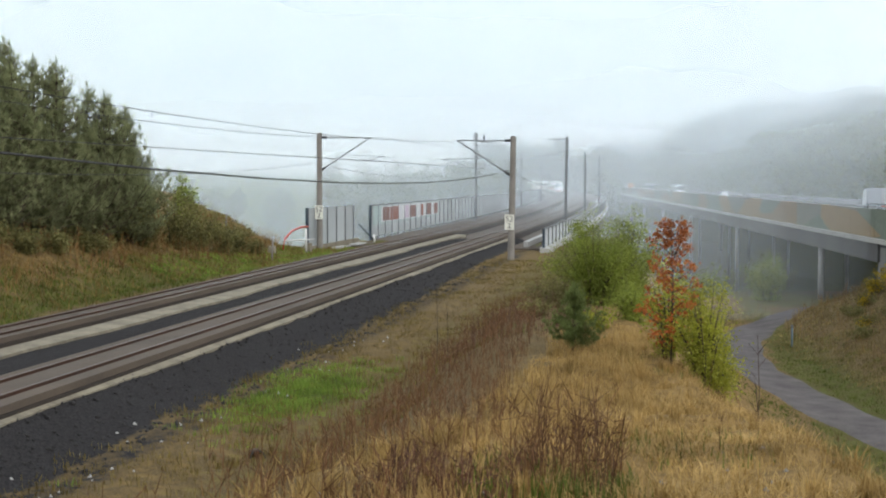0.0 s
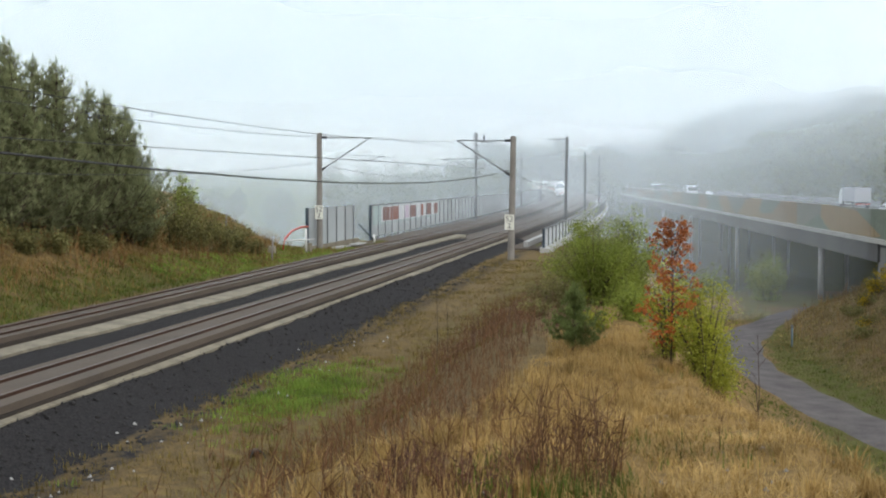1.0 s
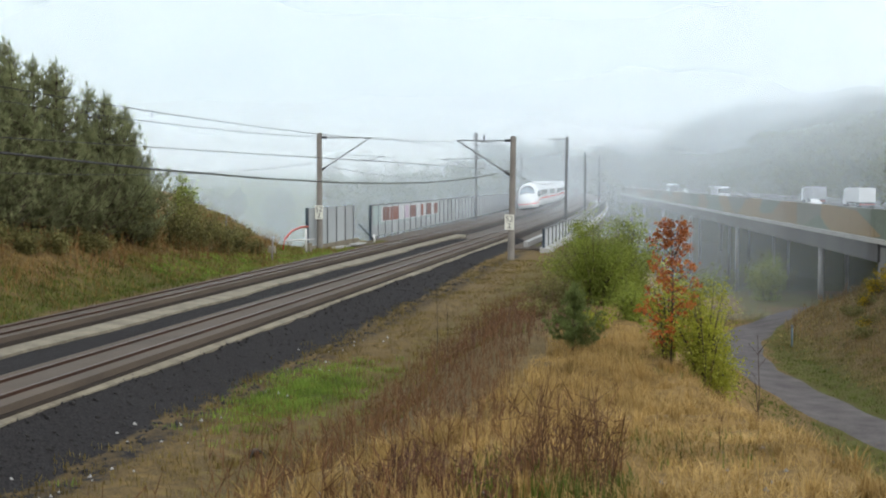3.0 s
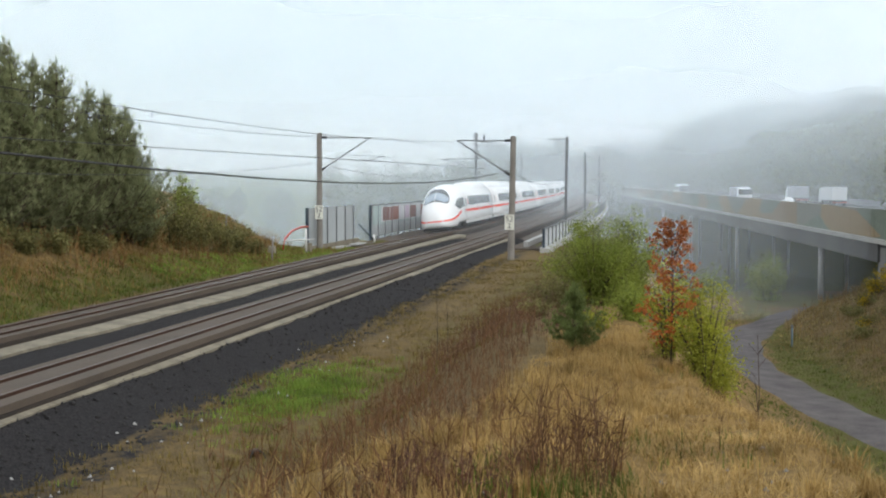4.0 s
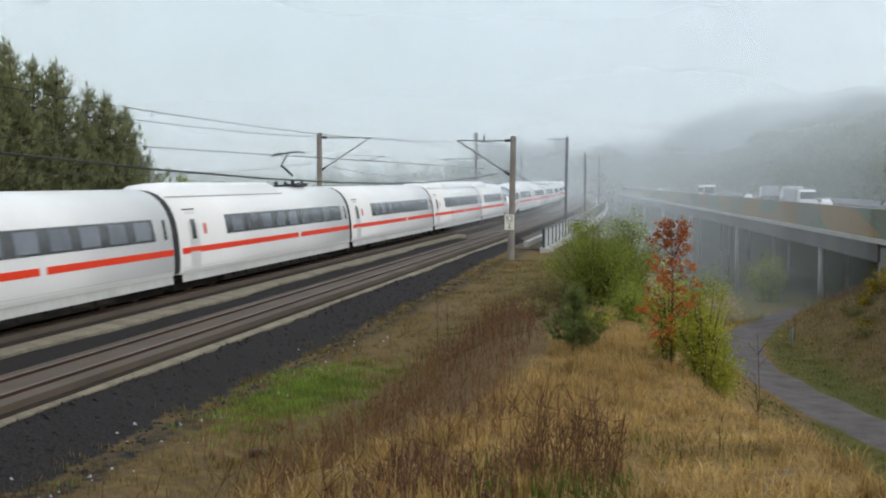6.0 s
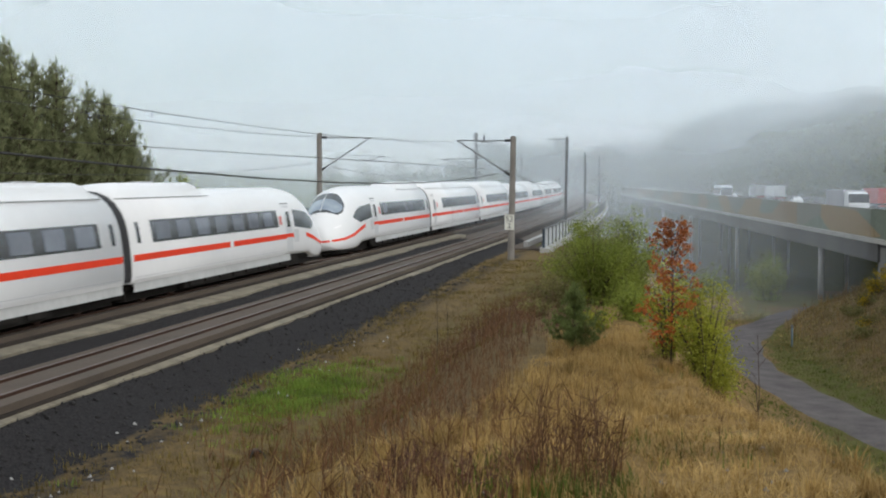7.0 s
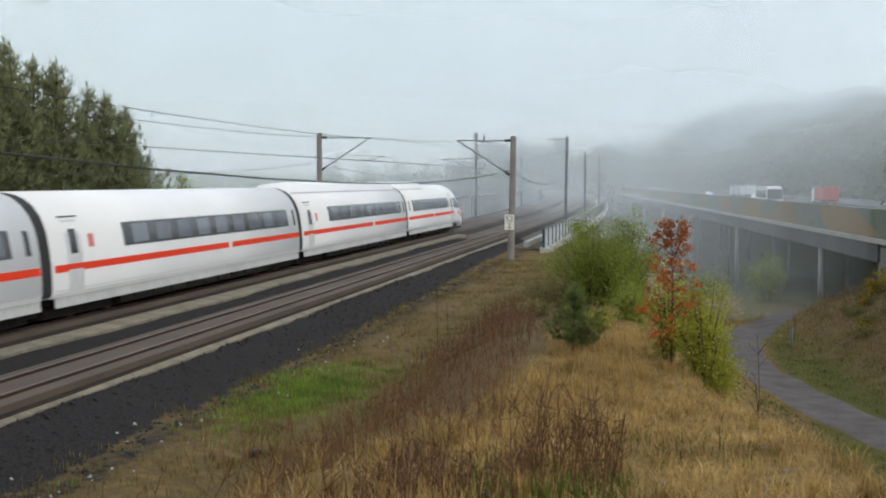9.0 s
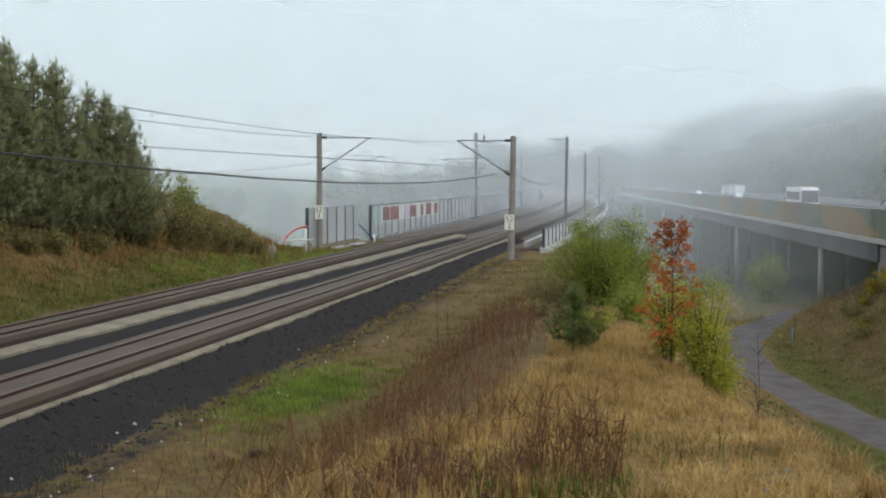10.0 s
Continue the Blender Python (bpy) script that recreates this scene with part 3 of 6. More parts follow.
def roof_gear(car, kind):
    """Fairings on the roof; kind 2 carries the raised current collector."""
    bm = bmesh.new()
    x0, x1 = {1: (-11.9, 8.0), 2: (-2.0, 11.9), 3: (-11.9, 11.9), 4: (-11.9, -3.5)}[kind]
    rows = []
    for x, k in ((x0, 0.0), (x0 + 0.9, 1.0), (x1 - 0.9, 1.0), (x1, 0.0)):
        h = 3.70 + 0.40 * k
        rows.append([bm.verts.new(p) for p in ((x, -1.02, 3.5), (x, -0.90, 3.55 + 0.36 * k), (x, -0.6, h - 0.03), (x, 0, h), (x, 0.6, h - 0.03), (x, 0.90, 3.55 + 0.36 * k), (x, 1.02, 3.5))])
    for a, b in zip(rows, rows[1:]):
        for j in range(6):
            bm.faces.new((a[j], a[j + 1], b[j + 1], b[j]))
    bm.faces.new(rows[0][::-1])
    bm.faces.new(rows[-1])
    part("roof_fairing", bm, M["white"], car, "raised white roof fairing", smooth=True)
    for sd in (-1, 1):
        boxpart("roof_seam", (x0, x1, sd * 1.035 - 0.02, sd * 1.035 + 0.02, 3.51, 3.535), M["roofgrey"], car, "dark seam under the fairing")
    for k in range(3):
        x = x0 + 3 + k * 4.5
        if x + 1.6 < x1 - 1:
            boxpart("roof_grille", (x, x + 1.5, -0.55, 0.55, 4.06, 4.12), M["roofgrey"], car, "grey roof grille", 0.01)
    if kind == 2:
        x = -7.0
        bm = bmesh.new()
        add_box(bm, x - 1.0, x + 1.0, -0.6, 0.6, 3.86, 4.02, 0.03)
        for y in (-0.4, 0.4):
            add_tube(bm, [(x - 0.8, y, 4.0), (x - 0.8, y, 4.2)], 0.09, n=8)
            add_tube(bm, [(x + 0.8, y, 4.0), (x + 0.8, y, 4.2)], 0.09, n=8)
        part("collector_base", bm, M["darksteel"], car)
        bm = bmesh.new()
        add_tube(bm, [(x - 0.7, 0, 4.15), (x + 1.0, 0, 4.62)], 0.05, n=8)
        add_tube(bm, [(x + 1.0, 0, 4.62), (x - 0.35, 0, 5.2)], 0.035, n=8)
        for dx in (-0.2, 0.2):
            add_tube(bm, [(x - 0.35 + dx, -0.8, 5.12), (x - 0.35 + dx, -0.55, 5.22), (x - 0.35 + dx, 0.55, 5.22), (x - 0.35 + dx, 0.8, 5.12)], 0.03, n=6)
        part("pantograph", bm, M["darksteel"], car, "raised dark pantograph arm")


# the sky's reflection is painted into this pale blue base colour
M["screen_reflection"] = mat("sky_reflection_windscreen_glass", (0.36, 0.43, 0.50), (0.2, 0.25, 0.31), 0.8, 1.0, 0.04, spec=1.0)
M["pinkmark"] = mat("faded_red_mark", (0.72, 0.22, 0.2), (0.66, 0.18, 0.17), 1, 6, 0.5)
M["lamp"] = mat("headlamp_lens", (0.85, 0.86, 0.88), (0.8, 0.8, 0.82), 1, 4, 0.1)
lampn = M["lamp"].node_tree.nodes["Principled BSDF"]
lampn.inputs["Emission Color"].default_value = (1, 0.98, 0.92, 1)
lampn.inputs["Emission Strength"].default_value = 0.25

SPEED, HEAD = 78.5, 61.0 + 4.5 * 78.5       # metres a second; s of the leading nose at 0 s


def build_train():
    """Sixteen coaches in two coupled sets: each coach, with its distance behind the leading nose, and which way it faces."""
    def make(nose, roof):
        lab = "white high-speed train end car with red stripe and pointed nose" if nose else "white high-speed train coach with red stripe and dark windows"
        c = empty("train_car", Matrix.Identity(4), lab, "train", "coaches of the train")
        car_parts(c, nose)
        if roof:
            roof_gear(c, roof)
        # the shell sits low over the bogies
        for ob in c.children_recursive:
            if ob.name.split(".")[0] not in ("bogie", "wheelset", "pantograph"):
                for v in ob.data.vertices:
                    v.co.z = 0.63 + (v.co.z - 0.80) * 0.961 if v.co.z > 0.5 else 0.342 + (v.co.z - 0.5) * 0.7
        return c
    masters = {}
    cars = []
    layout = [("n", 4), ("m", 3), ("m", 1), ("m", 0), ("m", 2), ("m", 0), ("m", 3), ("n", 4)]
    for unit in range(2):
        base = unit * 201.2
        for i, key in enumerate(layout):
            if key in masters:
                c = copy_thing(masters[key], Matrix.Identity(4))
            else:
                c = masters[key] = make(key[0] == "n", key[1])
            if (unit, i) in ((0, 7), (1, 0)):
                tubepart("coupler", [(HALF + 0.3, 0, 0.72), (HALF + 1.0, 0, 0.72), (HALF + 1.82, 0, 0.72)], 0.10, M["under"], c, "dark coupler between the sets")
            # distance of the coach's middle behind the leading nose
            back = base + 0.2 + HALF + 0.45 + i * CAR
            cars.append((c, back, i == 7))
    return cars


def train_rows(back, reverse):
    rows = []
    t = 0.0
    while t < 10.001:
        s = HEAD - SPEED * t + back
        m = tpose(s, FAR, 0.08)
        # local x points to the travel direction, leaning with the cant towards the inside of the bend
        turn = Matrix.Rotation(radians(90 if reverse else -90), 4, "Z")
        rows.append((t, m @ Matrix.Rotation(-CANT, 4, "Y") @ turn))
        t += 0.5
    return rows


# ---- motorway bridge ----
def bp(y, x, z=0.0):
    """Place on the motorway: y ahead, x across it from its near edge."""
    return Vector((31 + 0.0785 * (y - 96) + x, y, z))


DECK = -0.45


def build_bridge():
    root = empty("motorway_bridge", Matrix.Identity(4), "long grey concrete motorway viaduct on slender piers", "bridge", kind="structure")

    def beam(name, y0, y1, x0, x1, z0, z1, m, label=""):
        vs = [bp(y, x, z) for y in (y0, y1) for x in (x0, x1) for z in (z0, z1)]
        return mesh(name, vs, [(0, 1, 3, 2), (4, 6, 7, 5), (0, 4, 5, 1), (2, 3, 7, 6), (0, 2, 6, 4), (1, 5, 7, 3)], m, root, label)
    beam("deck", 40, 1060, 0.25, 34, DECK - 0.35, DECK, M["asphalt"], "dark asphalt deck")
    beam("edge_beam", 40, 1060, 0.0, 0.35, DECK - 0.12, DECK + 0.22, M["kerb"], "light concrete edge kerb")
    beam("fascia", 98, 1060, 0.12, 0.9, DECK - 1.45, DECK - 0.12, M["girder"], "dark concrete girder")
    for x in (5, 11, 20, 28):
        beam("girder", 98, 1060, x, x + 1.6, DECK - 1.5, DECK - 0.35, M["deck"])
    beam("abutment", 92, 98.5, 0.3, 34, -9, DECK - 0.35, M["deck"], "shaded concrete abutment")
    beam("median_barrier", 60, 1060, 16.6, 17.2, DECK, DECK + 0.85, M["steel"])
    beam("far_parapet", 60, 1060, 33.4, 34, DECK, DECK + 1.0, M["deck"])
    for y in (120, 174, 231, 288, 345, 402):
        for x in (0.45, 14.5, 27):
            p = bp(y, x)
            gz = float(ground_z(p.x, p.y))
            bm = bmesh.new()
            r = 0.25
            add_tube(bm, [(p.x, p.y, gz - 1.0), (p.x, p.y, DECK - 1.45)], r, n=14)
            part("pier", bm, M["pier"], root, "slender light concrete pier", smooth=True)
    # painted noise wall on the near edge
    y = 56.0
    while y < 560:
        w = 4.0 if y < 300 else 8.0
        a, b = bp(y + 0.02, 0.36), bp(y + w - 0.02, 0.36)
        top0 = DECK + 2.35
        vs = [(a.x, a.y, DECK), (b.x, b.y, DECK), (b.x, b.y, top0), (a.x, a.y, top0)]
        vs += [(x + 0.14, yy, z) for x, yy, z in vs]
        mesh("wall_panel", vs, [(0, 1, 2, 3), (7, 6, 5, 4), (0, 3, 7, 4), (1, 5, 6, 2), (3, 2, 6, 7), (0, 4, 5, 1)], M["wall_camo"], root)
        y += w


def camo():
    """Brown, green and grey fields painted over the noise wall."""
    m = bpy.data.materials.new("painted_noise_wall")
    m.use_nodes = True
    n, l = m.node_tree.nodes, m.node_tree.links
    p = n["Principled BSDF"]
    p.inputs["Roughness"].default_value = 0.85
    g = n.new("ShaderNodeNewGeometry")
    mp = n.new("ShaderNodeMapping")
    mp.inputs["Scale"].default_value = (0.05, 0.055, 0.33)
    l.new(g.outputs["Position"], mp.inputs[0])
    v = n.new("ShaderNodeTexVoronoi")
    v.inputs["Scale"].default_value = 1.3
    l.new(mp.outputs[0], v.inputs["Vector"])
    sp = n.new("ShaderNodeSeparateColor")
    l.new(v.outputs["Color"], sp.inputs[0])
    r = n.new("ShaderNodeValToRGB")
    r.color_ramp.interpolation = "CONSTANT"
    r.color_ramp.elements[0].color = (0.30, 0.235, 0.155, 1)
    r.color_ramp.elements[1].position, r.color_ramp.elements[1].color = 0.3, (0.20, 0.235, 0.185, 1)
    e = r.color_ramp.elements.new(0.65)
    e.color = (0.25, 0.255, 0.22, 1)
    e = r.color_ramp.elements.new(0.85)
    e.color = (0.33, 0.25, 0.145, 1)
    l.new(sp.outputs[0], r.inputs[0])
    t = n.new("ShaderNodeTexNoise")
    t.inputs["Scale"].default_value = 3
    l.new(g.outputs["Position"], t.inputs["Vector"])
    mx = n.new("ShaderNodeMixRGB")
    mx.blend_type = "MULTIPLY"
    mx.inputs[0].default_value = 0.5
    l.new(r.outputs[0], mx.inputs[1])
    l.new(t.outputs["Fac"], mx.inputs[2])
    l.new(mx.outputs[0], p.inputs["Base Color"])
    return m


M["wall_camo"] = camo()


# ---- overhead line ----
def mast(s, o, top, base, side, arm, square=True, lean=0.0, contact=5.3):
    """side +1: the arm reaches to the right (towards the eye's side)."""
    m = tpose(s, o, base, lean)
    root = empty("catenary_mast", m, "weathered grey concrete overhead line mast with cantilever arm" if square else "slim dark steel overhead line mast with cantilever arm", "mast", "overhead line masts")
    h = top - base
    w = 0.17 if square else 0.11
    bm = bmesh.new()
    if square:
        add_tube(bm, [(0, 0, -0.6), (0, 0, h)], w * 1.15, w * 0.92, n=16)
    else:
        for y in (-w, w):
            add_box(bm, -w, w, y - 0.014, y + 0.014, 0, h)
        add_box(bm, -0.012, 0.012, -w, w, 0, h)
        add_box(bm, -0.25, 0.25, -0.25, 0.25, -0.6, 0.15)
    part("post", bm, M["mast"] if square else M["mast_steel"], root)
    if arm:
        cw, ms = contact - base, arm - base      # contact wire and messenger heights over the foot
        L = 3.75 * side
        tubepart("top_tube", [(0, 0, ms + 0.03), (L * 0.85, 0, ms)], 0.035, M["steel"], root)
        tubepart("strut", [(0.1 * side, 0, cw - 0.55), (L * 0.84, 0, ms)], 0.035, M["steel"], root)
        tubepart("register_tube", [(L * 0.36, 0, cw + 0.42 * 0.5 + 0.18), (L * 1.08, 0, cw + 0.28)], 0.022, M["steel"], root)
        tubepart("steady_arm", [(L * 1.05, 0, cw + 0.26), (L * 0.75, 0, cw + 0.02)], 0.016, M["steel"], root)
        for a, b in (((0.12 * side, 0, ms + 0.03), (0.48 * side, 0, ms + 0.028)), ((0.16 * side, 0, cw - 0.52), (0.42 * side, 0, cw - 0.37))):
            bm = bmesh.new()
            add_tube(bm, [a, b], 0.075, n=10)
            part("insulator", bm, M["darksteel"], root, "ribbed dark insulator", smooth=True)
    return root


def number_plate(m, name="kilometre_sign"):
    root = empty(name, m, "white kilometre sign with black figures fixed to a mast", "sign", "kilometre signs")
    bm = bmesh.new()
    add_box(bm, -0.26, 0.26, -0.012, 0.012, -0.42, 0.42, 0.008)
    part("plate", bm, M["signwhite"], root)
    for txt, z in (("52", 0.04), ("2", -0.33)):
        cu = bpy.data.curves.new("figures", "FONT")
        cu.body, cu.size, cu.align_x, cu.extrude = txt, 0.44, "CENTER", 0.003
        ob = new("figures_curve", cu)
        bpy.context.view_layer.update()
        me = bpy.data.meshes.new_from_object(ob.evaluated_get(bpy.context.evaluated_depsgraph_get()))
        bpy.data.objects.remove(ob)
        me.materials.append(M["black"])
        share("figures", me, root, pose(0, -0.017, z, 90, 0, 0))
    return root


M["signwhite"] = mat("sign_white", (0.78, 0.78, 0.70), (0.70, 0.70, 0.62), 0.5, 8, 0.6)
M["black"] = mat("black_paint", (0.02, 0.02, 0.02), (0.03, 0.03, 0.03), 0.5, 8, 0.6)


def wire(name, pts, sag, r, label):
    """A hanging wire through supports."""
    bm = bmesh.new()
    for k, (a, b) in enumerate(zip(pts, pts[1:])):
        a, b = Vector(a), Vector(b)
        dip = sag[k] if isinstance(sag, list) else sag
        seg = [a.lerp(b, t / 10) - Vector((0, 0, dip * 4 * (t / 10) * (1 - t / 10))) for t in range(11)]
        add_tube(bm, seg, r, n=5)
    return tagged(part(name, bm, M["wire"]), label, "wire", "overhead wires")


def build_line():
    far_o, near_o = FAR + 3.75, NEAR - 3.75
    mast(80.6, far_o, 6.87, -0.55, 1, 6.55, contact=5.15)
    mast(75.5, near_o, 6.42, -0.25, -1, 6.15, lean=radians(1.0), contact=4.8)
    m = mast(152.6, far_o, 8.7, -0.2, 1, 7.9, False, contact=5.3)
    bm = bmesh.new()
    for k in range(4):
        add_tube(bm, [(0, -0.1, 8.75 + k * 0.2), (0, -0.1, 8.87 + k * 0.2)], 0.26, n=12)
    add_box(bm, -0.08, 0.08, -0.2, 0.0, 8.6, 9.6)
    part("tension_drum", bm, M["steel"], m, "stacked grey tensioning drum")
    tubepart("switch_arm", [(0, 0, 8.6), (1.9, 0, 8.45)], 0.05, M["steel"], m)
    tubepart("switch_insulator", [(0.9, 0, 8.5), (0.9, 0, 9.3)], 0.14, M["darksteel"], m)
    m = mast(117, near_o, 7.7, -0.3, -1, None, False, radians(1.0))
    tubepart("top_arm", [(0, 0, 7.85), (-1.7, 0, 7.75)], 0.045, M["steel"], m)
    tubepart("drop_arm", [(-0.05, 0, 7.0), (-0.5, 0, 6.95), (-0.5, 0, 6.4)], 0.03, M["steel"], m)
    tubepart("lower_arm", [(-0.05, 0, 4.4), (-0.7, 0, 4.35)], 0.03, M["steel"], m)
    for s in (217, 290, 365):
        mast(s, far_o, 8.5, -0.2, 1, None if s < 250 else 6.9, False)
    for s in (152, 225, 300):
        mast(s, near_o, 7.0 if s < 200 else 8.2, -0.2, -1, None if s < 250 else 6.7, False)
    for t, sup, con, mes, sags in ((FAR, [15, 80.6, 152.6, 217, 290, 365], 5.12, [6.55, 6.55, 7.6, 7.0, 6.9, 6.9], [0.63, 0.25, 0.4, 0.4, 0.4]),
                                   (NEAR, [5.5, 75.5, 152, 225, 300, 365], 4.8, [6.15, 6.15, 6.5, 6.7, 6.7, 6.7], [0.55, 0.5, 0.4, 0.4, 0.4])):
        sg = [0.25, -0.25, 0.25, -0.25, 0.25, -0.25]
        wire("contact_wire", [tp(s, t + g, con) for s, g in zip(sup, sg)], 0.03, 0.010, "thin dark contact wire over the track")
        wire("messenger_wire", [tp(s, t + g * 0.6, z) for s, g, z in zip(sup, sg, mes)], sags, 0.010, "sagging messenger wire over the track")
        for k in range(2):
            bm = bmesh.new()
            for q in range(1, 8):
                u = q / 8
                s = sup[k] + (sup[k + 1] - sup[k]) * u
                g = sg[k] + (sg[k + 1] - sg[k]) * u
                add_tube(bm, [tp(s, t + g, con), tp(s, t + g, mes[k] + (mes[k + 1] - mes[k]) * u - sags[k] * 4 * u * (1 - u))], 0.003, n=4)
                add_tube(bm, [tp(s - 0.05, t + g, mes[k] + (mes[k + 1] - mes[k]) * u - sags[k] * 4 * u * (1 - u) - 0.12), tp(s + 0.05, t + g, mes[k] + (mes[k + 1] - mes[k]) * u - sags[k] * 4 * u * (1 - u) + 0.02)], 0.018, n=4)
            tagged(part("dropper_wires", bm, M["wire"]), "thin droppers between messenger and contact wire", "wire", "overhead wires", "stuff")
    wire("feeder_cable", [tp(9, near_o + 0.1, 4.63), tp(75.5, near_o + 0.1, 4.55), tp(117, near_o, 4.3)], 0.72, 0.019, "thick black feeder cable sagging between masts")
    wire("return_wire", [tp(14, far_o + 0.5, 5.1), tp(80.6, far_o + 0.3, 5.05), tp(152, far_o + 0.3, 5.2)], 0.9, 0.012, "thin return wire behind the masts")
    number_plate(tpose(80.6, far_o - 0.02, 2.05) @ pose(0, -0.23, 0))
    number_plate(tpose(75.5, near_o + 0.07, 1.66) @ pose(0, -0.23, 0))


# ---- mist ----
def mist_material(strength, west, edge, name):
    """Thin haze: thins out close to the ground, thickens with height into the low cloud."""
    m = bpy.data.materials.new(name)
    m.use_nodes = True
    n, l = m.node_tree.nodes, m.node_tree.links
    n.remove(n["Principled BSDF"])
    g = n.new("ShaderNodeNewGeometry")
    sp = n.new("ShaderNodeSeparateXYZ")
    l.new(g.outputs["Position"], sp.inputs[0])

    def rng(src, a, b, c, d):
        r = n.new("ShaderNodeMapRange")
        r.interpolation_type = "SMOOTHSTEP"
        for i, v in enumerate((a, b, c, d)):
            r.inputs[i + 1].default_value = v
        l.new(src, r.inputs[0])
        return r.outputs[0]

    def op(kind, a, b):
        q = n.new("ShaderNodeMath")
        q.operation = kind
        for i, v in enumerate((a, b)):
            if isinstance(v, float):
                q.inputs[i].default_value = v
            else:
                l.new(v, q.inputs[i])
        return q.outputs[0]
    floor = rng(sp.outputs[0], 8.0, 20.0, -1.6, -11.0)        # the mist hangs lower over the valleys
    floor = op("SUBTRACT", floor, rng(sp.outputs[0], west - 5.0, west + 1.0, 14.0, 0.0))
    up = rng(op("SUBTRACT", sp.outputs[2], floor), 0.0, 4.0, 0.0, 1.0)
    # thinner just above the motorway and over the western valley
    deck = op("MAXIMUM", rng(sp.outputs[0], edge - 9.0, edge + 1.0, 1.0, 0.7), rng(sp.outputs[2], 2.0, 9.0, 0.0, 1.0))
    valley = rng(sp.outputs[0], west - 30.0, west + 6.0, 1.05, 1.0)
    puff = n.new("ShaderNodeTexNoise")
    puff.inputs["Scale"].default_value, puff.inputs["Detail"].default_value = 0.035, 3
    l.new(g.outputs["Position"], puff.inputs["Vector"])
    drift = rng(puff.outputs["Fac"], 0.3, 0.7, 0.85, 1.15)
    dens = op("MULTIPLY", op("MULTIPLY", op("MULTIPLY", up, deck), op("MULTIPLY", valley, drift)), strength)
    high = op("MULTIPLY", rng(sp.outputs[2], 9.0, 42.0, 0.0, strength * 3.0), drift)
    dens = op("SUBTRACT", 1.0, op("EXPONENT", op("MULTIPLY", op("ADD", dens, high), -1.1), 0.0))
    dif, tra, tl = n.new("ShaderNodeBsdfDiffuse"), n.new("ShaderNodeBsdfTransparent"), n.new("ShaderNodeBsdfTranslucent")
    for q in (dif, tl):
        q.inputs[0].default_value = (0.615, 0.662, 0.705, 1)
    ad, mx = n.new("ShaderNodeAddShader"), n.new("ShaderNodeMixShader")
    l.new(dif.outputs[0], ad.inputs[0])
    l.new(tl.outputs[0], ad.inputs[1])
    l.new(dens, mx.inputs[0])
    l.new(tra.outputs[0], mx.inputs[1])
    l.new(ad.outputs[0], mx.inputs[2])
    l.new(mx.outputs[0], n["Material Output"].inputs[0])
    return m


def build_mist():
    for y, a in ((101, 0.11), (138, 0.10), (185, 0.14), (250, 0.17), (340, 0.15), (470, 0.18), (770, 0.32)):
        west = y * math.tan(TH) - 22.5 / CT - bow(y)
        m = mist_material(a, west, 31 + 0.0785 * (y - 96), "drifting_mist")
        half = y * 0.62
        vs = [(-half, y, -30), (half, y, -30), (half, y, 90 + y * 0.3), (-half, y, 90 + y * 0.3)]
        tagged(mesh("mist", vs, [(0, 1, 2, 3)], m), "pale drifting morning mist over the valley", "mist", "mist banks", "structure")


# ---- walls and fittings beside the track ----
M["wall_panel"] = mat("grey_acrylic_panel", (0.44, 0.47, 0.48), (0.37, 0.40, 0.41), 2.0, 3, 0.4, spec=0.5, rand=0.10)
M["post_blue"] = mat("dark_blue_post", (0.035, 0.06, 0.085), (0.03, 0.045, 0.06), 1, 10, 0.5)
M["rust_paint"] = mat("rust_brown_mural", (0.27, 0.085, 0.05), (0.20, 0.07, 0.045), 0.7, 5, 0.6, rand=0.3)
M["pale_paint"] = mat("pale_mural", (0.72, 0.72, 0.70), (0.55, 0.57, 0.60), 0.6, 4, 0.6)
M["lilac_paint"] = mat("lilac_mural", (0.50, 0.36, 0.48), (0.62, 0.55, 0.62), 0.6, 4, 0.6)
M["mint_paint"] = mat("mint_mural_field", (0.36, 0.47, 0.46), (0.44, 0.52, 0.51), 1.2, 4, 0.6)
M["parapet"] = mat("white_parapet_panel", (0.55, 0.58, 0.60), (0.46, 0.49, 0.51), 1.5, 5, 0.6, rand=0.08)
M["fence_red"] = mat("red_paint", (0.50, 0.07, 0.045), (0.42, 0.06, 0.04), 0.5, 12, 0.5)
M["v_marker"] = mat("blue_grey_post_paint", (0.16, 0.22, 0.27), (0.12, 0.17, 0.2), 0.5, 8, 0.6)
M["fence_white"] = mat("white_paint", (0.75, 0.75, 0.74), (0.62, 0.62, 0.60), 0.5, 12, 0.55)


